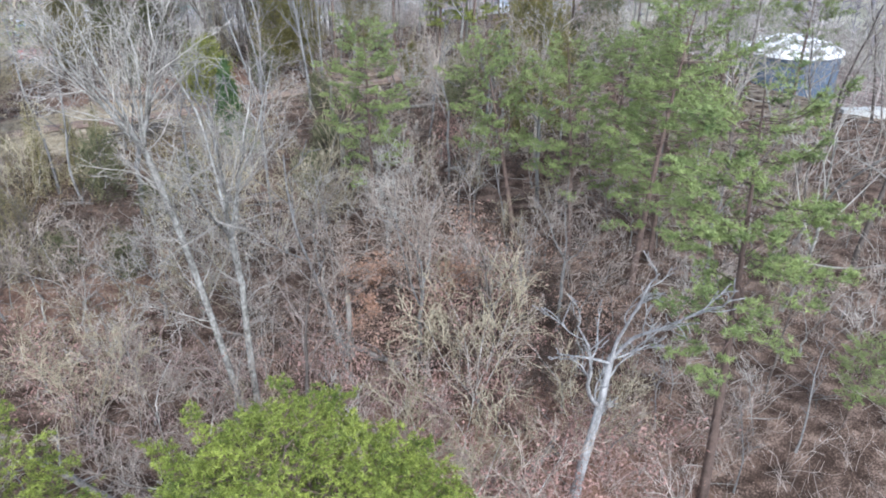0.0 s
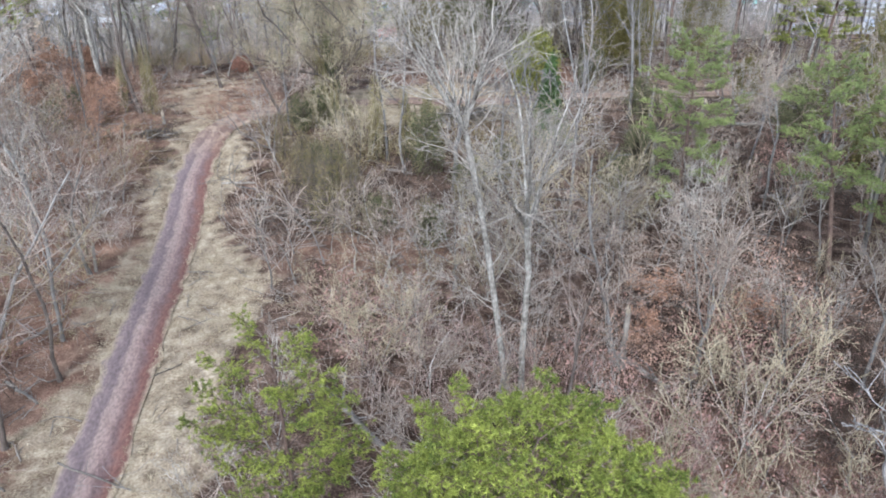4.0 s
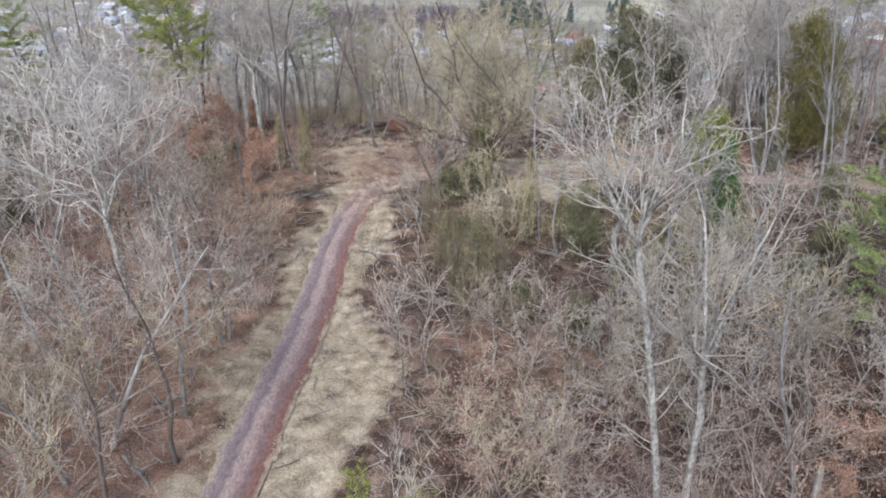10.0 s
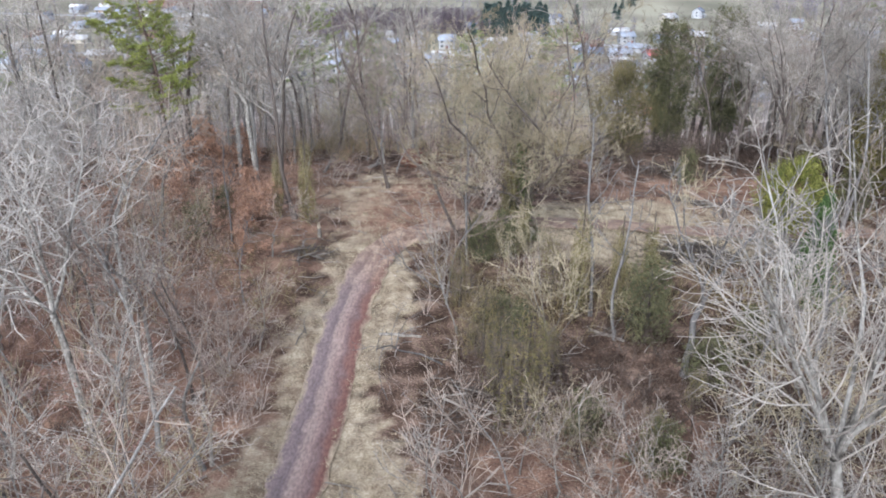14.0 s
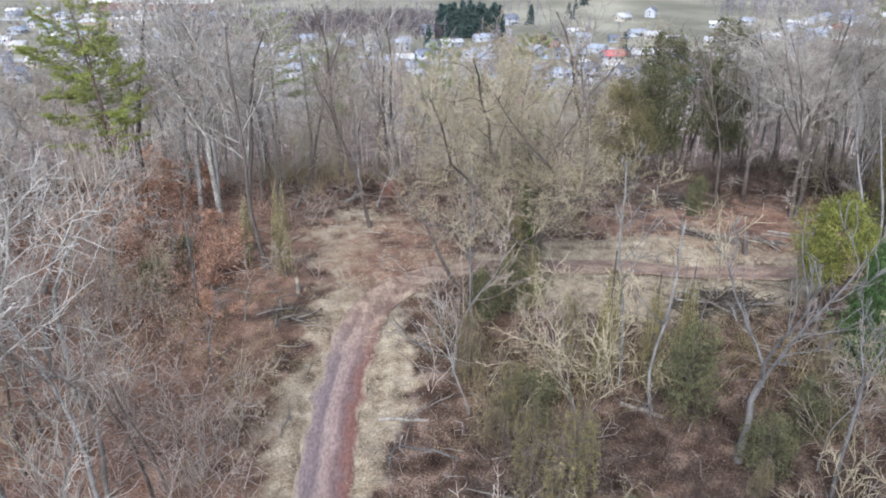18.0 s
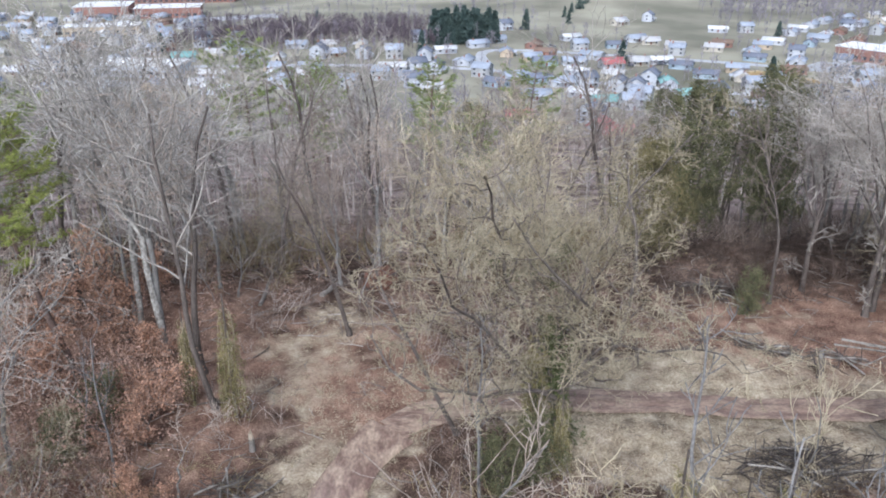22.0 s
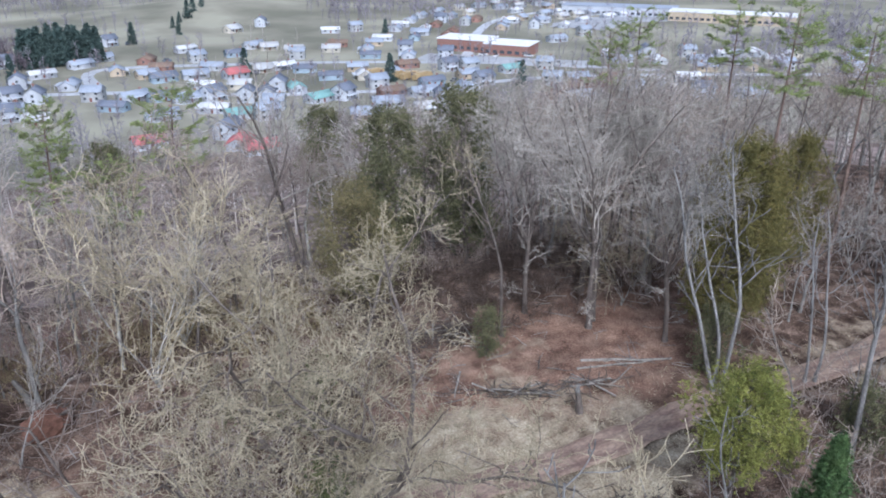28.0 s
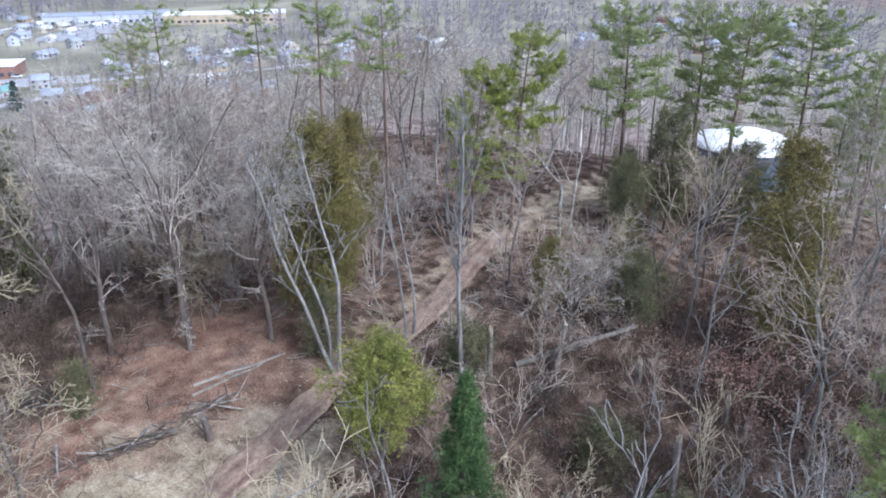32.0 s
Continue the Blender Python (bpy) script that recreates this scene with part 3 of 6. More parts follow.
def ribbon(name, line, half, lift, material, cross=9, dips=(), fade_at=None, veil=0.0):
    """A strip along a line that lies on the ground; dips: place across (-1 to 1), depth, width."""
    line = np.asarray(line)
    t = np.gradient(line, axis=0)
    t /= np.linalg.norm(t, axis=1)[:, None]
    nrm = np.stack([t[:, 1], -t[:, 0]], -1)
    u = np.linspace(-1, 1, cross)
    rng = np.random.default_rng(4)
    w = half * (1 + 0.08 * rng.normal(0, 1, len(line)))
    p = line[:, None] + nrm[:, None] * (u[None, :, None] * w[:, None, None])
    z = height(p[..., 0].ravel(), p[..., 1].ravel()).reshape(p.shape[:2]) + lift * (1 - np.abs(u[None]) ** 6 * 1.6)
    for at, deep, wide in dips:
        z -= deep * np.exp(-(((u[None] - at) / wide) ** 2))
    v = np.concatenate([p, z[..., None]], -1).reshape(-1, 3)
    i = (np.arange(len(line) - 1)[:, None] * cross + np.arange(cross - 1)[None]).ravel()
    f = np.concatenate([np.stack([i, i + 1, i + cross + 1], -1), np.stack([i, i + cross + 1, i + cross], -1)])[:, ::-1]
    me = mesh(name, v, f, material)
    me.shade_smooth()
    attribute(me, "across", np.tile(u, len(line)))
    away = np.abs(line[:, None, :] - np.array(fade_at)[None, None, :]) if fade_at else None
    fade = np.exp(-((np.hypot(away[:, 0, 0], away[:, 0, 1]) / 8.0) ** 4)) if fade_at else np.zeros(len(line))
    fade = np.maximum(fade, veil)
    attribute(me, "fade", np.repeat(fade, cross))
    return new(name, me)


EARTH = ((0.0, (0.40, 0.335, 0.24)), (1.0, (0.38, 0.31, 0.225)), (0.13, (0.265, 0.21, 0.205)), (0.3, (0.18, 0.14, 0.145)), (0.42, (0.34, 0.265, 0.235)), (0.55, (0.32, 0.235, 0.21)), (0.68, (0.19, 0.13, 0.125)), (0.82, (0.20, 0.105, 0.085)), (0.91, (0.18, 0.088, 0.07)))


def lane_material(name="worn_earth", bands=EARTH, along=(1, 0.5, 1)):
    """Wheel-worn earth: mauve stony tracks, a paler crown with dead grass and a raw red bank on one side."""
    m = bpy.data.materials.new(name)
    m.use_nodes = True
    n, l = m.node_tree.nodes, m.node_tree.links
    co, mp = n.new("ShaderNodeTexCoord"), n.new("ShaderNodeMapping")
    mp.inputs["Scale"].default_value = along
    l.new(co.outputs["Object"], mp.inputs["Vector"])
    t1, t2 = n.new("ShaderNodeTexNoise"), n.new("ShaderNodeTexNoise")
    for t, s in ((t1, 1.6), (t2, 8)):
        t.inputs["Scale"].default_value, t.inputs["Detail"].default_value = s, 9
        l.new(mp.outputs[0], t.inputs["Vector"])
    at = n.new("ShaderNodeAttribute")
    at.attribute_name = "across"
    jit = n.new("ShaderNodeMath")
    jit.operation = "MULTIPLY_ADD"
    l.new(t1.outputs["Fac"], jit.inputs[0])
    jit.inputs[1].default_value = 0.75
    l.new(at.outputs["Fac"], jit.inputs[2])
    mr = n.new("ShaderNodeMapRange")
    mr.inputs["From Min"].default_value, mr.inputs["From Max"].default_value = -0.63, 1.38
    l.new(jit.outputs[0], mr.inputs["Value"])
    r = ramp_node(m, bands)
    l.new(mr.outputs[0], r.inputs["Fac"])
    worn, fd = n.new("ShaderNodeMix"), n.new("ShaderNodeAttribute")
    worn.data_type, fd.attribute_name = "RGBA", "fade"
    leafy = ramp_node(m, [(0.4, (0.20, 0.13, 0.10)), (0.62, (0.44, 0.34, 0.25))])
    l.new(t1.outputs["Fac"], leafy.inputs["Fac"])
    l.new(fd.outputs["Fac"], worn.inputs[0])
    l.new(r.outputs[0], worn.inputs["A"])
    l.new(leafy.outputs[0], worn.inputs["B"])
    grit = ramp_node(m, [(0.35, (0.74, 0.72, 0.72)), (0.68, (1.25, 1.22, 1.22))])
    l.new(t2.outputs["Fac"], grit.inputs["Fac"])
    mx = n.new("ShaderNodeMix")
    mx.data_type, mx.blend_type = "RGBA", "MULTIPLY"
    mx.inputs[0].default_value = 1.0
    l.new(worn.outputs["Result"], mx.inputs["A"])
    l.new(grit.outputs[0], mx.inputs["B"])
    b = n["Principled BSDF"]
    l.new(mx.outputs["Result"], b.inputs["Base Color"])
    b.inputs["Roughness"].default_value = 0.75
    bp = n.new("ShaderNodeBump")
    bp.inputs["Strength"].default_value, bp.inputs["Distance"].default_value = 0.7, 0.06
    l.new(t2.outputs["Fac"], bp.inputs["Height"])
    l.new(bp.outputs[0], b.inputs["Normal"])
    return m


bend = int(np.argmin(np.hypot(LANE[:, 0] + 4.2, LANE[:, 1] - 67.4)))
lane = ribbon("road", LANE[: bend + 1], 1.32, 0.07, lane_material(), 15, ((-0.5, 0.07, 0.2), (0.5, 0.10, 0.2)), (-4.0, 68.0))
tagged(lane, "rutted red-brown earth track with two wheel lines", "dirt road", kind="structure")
spur = ribbon("trail", LANE[bend:][LANE[bend:, 0] < 51.0], 0.98, 0.06, lane_material("trodden_earth", ((0.0, (0.30, 0.225, 0.165)), (1.0, (0.30, 0.225, 0.165)), (0.2, (0.245, 0.175, 0.14)), (0.33, (0.185, 0.125, 0.105)), (0.45, (0.28, 0.205, 0.155)), (0.6, (0.27, 0.195, 0.145)), (0.72, (0.185, 0.125, 0.105)), (0.85, (0.245, 0.175, 0.14))), (0.5, 1, 1)), 15, ((-0.5, 0.06, 0.18), (0.5, 0.07, 0.18)), (-2.2, 68.6), 0.52)
tagged(spur, "faint two-rut trail through dry grass and leaves", "trail", kind="structure")

# ---- undergrowth: brush, dry grass and fallen leaves, past counting ----
rng = np.random.default_rng(11)


def shrub(seed, stems, tall, twigs, wide=0.9):
    """A tangle of bent stems with side twigs."""
    r, s = np.random.default_rng(seed), Soup()
    for _ in range(stems):
        a = r.uniform(0, 2 * np.pi)
        p = np.array((math.cos(a), math.sin(a), 0)) * r.uniform(0, 0.4)
        d = unit(np.array((math.cos(a) * wide * r.uniform(0.1, 1), math.sin(a) * wide * r.uniform(0.1, 1), 1)))
        line = [p]
        ln = tall * r.uniform(0.5, 1.15)
        for _ in range(4):
            d = unit(d + r.normal(0, 0.24, 3) + (math.cos(a) * 0.08, math.sin(a) * 0.08, 0.0))
            p = p + d * ln / 4
            line.append(p)
        tube(s, line, [0.018, 0.015, 0.012, 0.009, 0.006], 3)
        for _ in range(twigs):
            k = r.integers(1, 5)
            e = unit(line[k] - line[k - 1] + r.normal(0, 0.75, 3) + (0, 0, 0.1))
            q = line[k] + e * r.uniform(0.3, 0.6)
            tube(s, [line[k], q + unit(e + r.normal(0, 0.45, 3)) * r.uniform(0.15, 0.5)], [0.009, 0.005], 3)
    return s.arrays()


def dart(count, x0, x1, y0, y1, keep):
    x, y = rng.uniform(x0, x1, count), rng.uniform(y0, y1, count)
    k = keep(x, y)
    return x[k], y[k]


def in_view(x, y):
    """The part of the hilltop that the flight looks over."""
    return (y > 8 - 0.1 * x) & (x < 82) & (x > -48) & (y + 0.25 * np.abs(x) < 112)


def thicket(x, y):
    thin = 0.7 * np.exp(-(((x + 16) / 5) ** 2 + ((y - 71) / 7) ** 2)) + 0.85 * np.exp(-(((x + 22) / 9) ** 2 + ((y - 76) / 11) ** 2)) + 0.95 * np.exp(-(((x - 22) / 11) ** 2 + ((y - 75) / 6.5) ** 2)) + 0.6 * np.exp(-(((x - 24) / 8) ** 2 + ((y - 13) / 7) ** 2)) + 0.45 * np.exp(-(((x - 34) / 12) ** 2 + ((y - 50) / 8) ** 2)) + 0.95 * np.exp(-(((x + 5) / 5) ** 2 + ((y - 81) / 4) ** 2)) + 0.55 * smooth((-11 - x) / 4) * smooth((66 - y) / 6)
    patch = 0.5 + 0.5 * np.sin(x * 0.37 + np.sin(y * 0.23) * 2) * np.cos(y * 0.31 + x * 0.11)
    return (clearing(x, y) < np.where((y > 64) & (x < 4), rng.uniform(0.05, 0.75, len(x)), 0.25)) & (np.abs(off_lane(x, y)) > 1.6) & in_view(x, y) & (rng.uniform(0, 1, len(x)) < (0.4 + 0.65 * patch) * (1 - np.minimum(thin, 0.95)))


bx, by = dart(4700, -46, 66, 6, 104, thicket)
for count, x0, x1, y0, y1 in ((160, -34, -11, 46, 65), (230, -1, 17, 46, 60), (60, -30, -11, 14, 46), (500, 2, 26, 12, 34), (360, 14, 40, 79, 94), (520, 22, 48, 42, 60), (420, -20, 16, 84, 100)):
    ex, ey = dart(count, x0, x1, y0, y1, lambda x, y: (clearing(x, y) < 0.25) & in_view(x, y) & (np.hypot(x + 5, y - 82) > 5))
    bx, by = np.concatenate([bx, ex]), np.concatenate([by, ey])
ex, ey = dart(620, -44, 46, -22, 10, lambda x, y: (np.abs(off_lane(x, y)) > 5) & (rng.uniform(0, 1, len(x)) < 1 + y / 34))
bx, by = np.concatenate([bx, ex]), np.concatenate([by, ey])


def near_any(x, y, spots):
    return sum(np.exp(-(((x - a) / r) ** 2 + ((y - b) / r) ** 2)) for a, b, r in spots)


tan_w = near_any(bx, by, [(4, 53, 6), (9, 47, 6), (-17, 30, 6), (-15, 41, 5), (7, 38, 4), (-14, 60, 5), (14, 58, 5), (22, 52, 5), (-3, 60, 4), (-10, 92, 8), (6, 92, 8)]) + rng.uniform(-0.3, 0.35, len(bx))
rosy_w = near_any(bx, by, [(-27, 50, 9), (13, 21, 8), (-27, 70, 8), (-20, 24, 7), (20, 30, 7), (47, 55, 4), (5, 32, 4), (-32, 34, 8), (-5, 96, 8)]) + rng.uniform(-0.3, 0.3, len(bx))
# spots of dark brown brush, coloured darker still to carry shade
shade_w = near_any(bx, by, [(34, 48, 9), (25, 52, 6), (40, 51, 7), (31, 56, 5), (45, 46, 7), (18, 85, 4), (22, 82, 6), (29, 85, 6), (16, 81, 5), (9, 44, 3.5), (9, 39.5, 3), (8, 47, 5), (13, 45, 5), (4, 43, 5), (9, 51, 4), (-19, 44, 4), (-24, 37, 5), (-17, 56, 4), (-16, 33, 3), (14, 38, 4), (21, 22, 5), (25, 30, 5), (20, 33, 4), (11, 33, 2.5), (-0.5, 49.5, 3.2), (3, 47, 3), (18, 27.5, 4), (16, 36, 4), (22, 38, 5), (27, 38, 5), (13, 42, 4)]) + rng.uniform(-0.25, 0.25, len(bx))
hue = np.where(shade_w > 0.45, 3, np.where((tan_w > 0.4) & (tan_w > rosy_w), 1, np.where(rosy_w > 0.4, 2, 0)))
low_brush = [shrub(s, 6, 2.0, 4) for s in range(4)] + [shrub(s + 9, 4, 3.4, 7, 0.6) for s in range(4)]
for k, (name, label) in enumerate((("brush", "thin leafless grey-brown brush on the forest floor"), ("tan_brush", "tangled tan and olive winter brush with dry vines"), ("rosy_brush", "thin pinkish-brown leafless brush among fallen leaves"), ("dark_brush", "dark brown leafless thicket with shade in its colour"))):
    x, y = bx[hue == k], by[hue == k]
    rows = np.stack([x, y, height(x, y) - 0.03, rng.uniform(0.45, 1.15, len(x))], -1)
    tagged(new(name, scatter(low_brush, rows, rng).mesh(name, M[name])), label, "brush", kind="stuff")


def grass_tuft(seed):
    r = np.random.default_rng(seed)
    v, f = tuft(r, 8, 0.24, 0.02, 0.25, -0.25)
    v[:, 2] = np.abs(v[:, 2])
    return v, f


gx, gy = dart(70000, -16, 40, 12, 86, lambda x, y: (clearing(x, y) > 0.35) & (rng.uniform(0, 1, len(x)) < np.where((y > 66) & (x < 2), 0.7, 1) * (0.35 + 0.65 * (np.sin(x * 2.3 + 2 * np.sin(y * 0.8)) * np.sin(y * 1.7 - x) > -0.25))) & (np.abs(off_lane(x, y)) > 1.15) & (np.hypot((x - 25) / 7, (y - 75) / 4) > 1) & (rng.uniform(0, 1, len(x)) < np.where(x > 23, 0.3, 1)))
rows = np.stack([gx, gy, height(gx, gy), rng.uniform(0.5, 1.3, len(gx))], -1)
tagged(new("dry_grass", scatter([grass_tuft(s) for s in range(6)], rows, rng).mesh("dry_grass", M["straw"])), "straw-coloured winter grass along the track", "grass", kind="stuff")


def leaf_shrub(seed, leaves, size, tall):
    r, s = np.random.default_rng(seed), Soup()
    for _ in range(leaves):
        c = r.normal(0, 0.42, 3) * (1, 1, 0.8) + (0, 0, tall)
        c[2] = max(0.1, c[2])
        d, e = unit(r.normal(0, 1, 3)) * size, unit(r.normal(0, 1, 3)) * size * 0.55
        s.add([c - d, c + e, c + d, c - e], [(0, 1, 2), (0, 2, 3)])
    return s.arrays()


def leafy_shrubs(name, label, material, spots, count):
    x = np.concatenate([rng.normal(a, s, count) for a, b, s in spots])
    y = np.concatenate([rng.normal(b, s, count) for a, b, s in spots])
    k = clearing(x, y) < 0.3
    x, y = x[k], y[k]
    rows = np.stack([x, y, height(x, y), rng.uniform(0.7, 1.9, len(x))], -1)
    ob = new(name, scatter([leaf_shrub(s, 130, 0.05, 1.2) for s in range(4)], rows, rng).mesh(name, material))
    tagged(ob, label, "shrub", kind="stuff")


leafy_shrubs("oak_saplings", "saplings still holding rust-brown dead leaves", M["dead_leaves"], [(-17, 69, 2.5), (-20, 74, 3), (-18, 63, 2.5), (14.5, 29, 1.6), (20, 30, 2.4), (-21, 71, 3.5), (-18, 80, 4), (-24, 64, 4), (-22, 76, 4), (-26, 72, 4), (23, 33, 3), (-19, 68, 2), (-28, 78, 4), (24, 26, 3)], 22)
leafy_shrubs("rose_brush", "low brush with faded pinkish dead leaves", M["rose_leaves"], [(11, 17, 2.0), (11, 17, 2.4), (14, 14, 2.4), (14, 15, 2.0), (12, 22, 2.6), (20, 28, 2.2), (17, 22, 3), (42, 52, 2.5), (3, 34, 2), (19, 17, 3), (9, 13, 2), (36, 46, 2), (-30, 50, 6), (-22, 40, 5)], 30)
lx, ly = dart(46000, -34, 48, 10, 96, lambda x, y: (clearing(x, y) < np.where((y > 64) & (x < 4), rng.uniform(0.2, 1.1, len(x)), 0.8)) & in_view(x, y) | (np.hypot((x - 25) / 8, (y - 75) / 5) < 1))
flat = np.stack([lx, ly, height(lx, ly) + 0.03, rng.uniform(0.25, 0.65, len(lx))], -1)
one_leaf = [(np.array([(-0.08, 0, 0.0), (0, 0.05, 0.02), (0.09, 0, 0.03), (0, -0.05, 0.0)]), np.array([(0, 1, 2), (0, 2, 3)]))]
tagged(new("fallen_leaves", scatter(one_leaf, flat, rng).mesh("fallen_leaves", M["leaf_litter"])), "curled brown oak leaves on the ground", "leaves", kind="stuff")

# fallen sticks, past counting, on the floor of the wood and along the openings
def fallen_stick(seed):
    r, s = np.random.default_rng(seed), Soup()
    p = np.array((-0.5, 0, 0.04))
    line = [p, p + (0.35, r.normal(0, 0.06), 0.02), p + (0.7, r.normal(0, 0.1), 0.03), p + (1.0, r.normal(0, 0.15), 0.01)]
    tube(s, line, [0.022, 0.019, 0.014, 0.006], 4)
    for k in (1, 2):
        tube(s, [line[k], line[k] + (r.uniform(0.15, 0.35), r.choice((-1, 1)) * r.uniform(0.12, 0.3), r.uniform(0, 0.1))], [0.012, 0.005], 3)
    return s.arrays()


M["old_stick"] = by_island(mat("old_stick", (0.13, 0.11, 0.095), (0.46, 0.42, 0.375), 0.4, 0.85, 0), 0.5, 1.35)
sx, sy = dart(3400, -30, 44, 12, 86, lambda x, y: (np.abs(off_lane(x, y)) > 1.9) & in_view(x, y) & (rng.uniform(0, 1, len(x)) < np.where(clearing(x, y) > 0.5, 0.45, 1)))
rows = np.stack([sx, sy, height(sx, sy), rng.uniform(0.5, 1.9, len(sx))], -1)
tagged(new("stick_litter", scatter([fallen_stick(s) for s in range(6)], rows, rng, 0.0).mesh("stick_litter", M["old_stick"])), "grey fallen sticks strewn over leaves and grass", "sticks", kind="stuff")


# ---- trees ----
KINDS = {}
TAKEN = []


def kind_of_tree(key, name, label, category, meshes, group=""):
    """Keep the parts of a tree, to be planted once or many times."""
    KINDS[key] = dict(name=name, label=label, category=category, meshes=meshes, group=group, first=None)


def plant(key, x, y, size=1.0, lean=(0.0, 0.0), turn=None, tall=1.0, sink=0.0):
    """lean: how far the top moves, in metres for each metre of height."""
    k = KINDS[key]
    tilt = Vector((0, 0, 1)).rotation_difference(Vector((lean[0], lean[1], 1))).to_matrix().to_4x4()
    turn = random.uniform(0, 360) if turn is None else turn
    m = Matrix.Translation((x, y, float(height(x, y)) - sink)) @ tilt @ Matrix.Rotation(radians(turn), 4, "Z") @ Matrix.Diagonal((size, size, size * tall, 1))
    TAKEN.append((x, y))
    if k["first"] is None:
        root = new(k["name"])
        root.empty_display_size = 0.3
        for part_name, me in zip(("trunk", "crown", "twig_work" if k["name"] == "oak_sapling" else "vine"), k["meshes"]):
            if me:
                part(part_name, me, root, kind="stuff" if part_name != "trunk" else "")
        tagged(root, k["label"], k["category"], k["group"])
        root.matrix_basis = m
        k["first"] = root
        return root
    made = copy_thing(k["first"], Matrix.Identity(4))
    made.matrix_basis = m
    return made


# heroes
kind_of_tree("vase", "bare_tree", "tall pale grey hardwood with a wide leafless crown", "tree", bare_tree_meshes(3, 20.5, 0.16, 8, 0.64, (9, 6, 4), 0.1, 1.0, ("lichen_bark", "pale_twigs"), wob=0.09, reach=0.85, fine=0.0072, splay=0.9, low=16))
kind_of_tree("twin", "bare_tree", "pale forked hardwood with lichen-grey spreading limbs", "tree", bare_tree_meshes(12, 18.0, 0.17, 5, 0.52, (10, 6, 4), 0.1, 1.1, ("lichen_bark", "pale_twigs"), wob=0.14, reach=0.95, fine=0.0072, splay=0.8, low=12))
kind_of_tree("fan", "bare_tree", "grey leafless tree with a fan of fine branches", "tree", bare_tree_meshes(5, 10, 0.13, 4, 0.22, (10, 6, 4), 0.25, 1.0, ("grey_bark", "twigs"), wob=0.18, fine=0.009))
def bleached_meshes():
    """A dead leaning trunk that breaks into crooked bare arms. Rows: height on the trunk, way across, way up, length, thickness."""
    r, bark, crown = np.random.default_rng(8), Soup(), Soup()
    side = np.array((0.82, -0.57, 0.0))
    deep = np.array((0.57, 0.82, 0.0))
    spine = [side * 0.12 * h + (0, 0, h) + deep * 0.1 * math.sin(h) for h in np.linspace(-0.3, 7.2, 9)]
    tube(bark, spine, np.linspace(0.24, 0.12, 9), 8)
    for h, across, rise, ln, thick in ((5.0, -0.25, 1.0, 5.6, 0.09), (7.1, 0.72, 1.0, 5.4, 0.075), (7.0, 0.12, 1.0, 4.6, 0.08), (6.9, -1.0, 0.05, 2.3, 0.06), (4.9, -0.5, 0.9, 2.0, 0.05), (7.1, 1.0, 0.2, 2.4, 0.045), (6.2, 0.8, 0.9, 2.6, 0.045), (4.2, 0.7, 0.5, 1.4, 0.04)):
        limb(r, side * 0.12 * h + np.array((0, 0, h)), unit(side * across + deep * r.normal(0, 0.25) + (0, 0, rise)), ln, thick, 0, 2, bark, crown, (6, 3), 0.3, 0.9, 0.3, 0.17, 0.8, 0.014)
    return bark.mesh("trunk", M["white_wood"]), crown.mesh("crown", M["white_wood"])


kind_of_tree("bleached", "dead_tree", "bleached dead tree with broken forking limbs", "dead tree", bleached_meshes())
kind_of_tree("whip", "dead_tree", "slim bleached tree with a few bare upper twigs", "dead tree", bare_tree_meshes(24, 12.8, 0.11, 3, 0.6, (6, 4), 0.3, 0.9, ("dead_wood", "dead_wood"), 2, 0.14, 0.7, 0.012))
kind_of_tree("forked", "dead_tree", "dead grey forked tree standing over the track edge", "dead tree", bare_tree_meshes(18, 12, 0.18, 3, 0.36, (7, 4), 0.4, 0.75, ("dead_wood", "dead_wood"), 2, 0.15, 0.75, 0.015))
def vine_sleeve(seed, tall, wide, clumps=0):
    """Leafy vine that climbs a trunk and hangs from its limbs."""
    r, leaf = np.random.default_rng(seed), Soup()
    for _ in range(900):
        a, z = r.uniform(0, 2 * np.pi), tall * r.uniform(0.0, 1) ** 1.5
        rr = wide * r.uniform(0.1, 1) * (0.55 + 0.45 * math.sin(3 * a + z)) * (1 - 0.5 * z / tall)
        v, f = tuft(r, 8, 0.17, 0.035, 0.3, 0.4)
        leaf.add(v + (math.cos(a) * rr, math.sin(a) * rr, z), f)
    for _ in range(clumps):
        a, z = r.uniform(0, 2 * np.pi), tall * r.uniform(0.35, 1.6)
        c = np.array((math.cos(a), math.sin(a), 0)) * r.uniform(0.2, 1.2) * wide * (0.6 + 0.4 * z / tall) + (0, 0, z)
        for _ in range(40):
            v, f = tuft(r, 6, 0.16, 0.025, 0.3, 0.6)
            leaf.add(v + c + r.normal(0, 0.3, 3) * (1, 1, 1.7), f)
    return leaf.mesh("vine", M["ivy"])


BARK_TO[0] = 2
kind_of_tree("shaggy", "vine_tree", "broad tree shaggy with tan vines and fine twigs", "tree", bare_tree_meshes(21, 19.0, 0.27, 9, 0.1, (13, 7, 5, 3), 0.32, 1.05, ("dark_bark", "tan_twigs"), 4, 0.23, 0.56, fine=0.0095, splay=0.44) + (vine_sleeve(7, 8.0, 1.7, 14),))
BARK_TO[0] = 1
kind_of_tree("sycamore", "bare_tree", "tall leafless tree with pale upper limbs", "tree", bare_tree_meshes(31, 17, 0.2, 5, 0.42, (11, 6, 4), 0.2, 1.15, ("lichen_bark", "bright_twigs"), wob=0.14, reach=1.1, fine=0.0145))
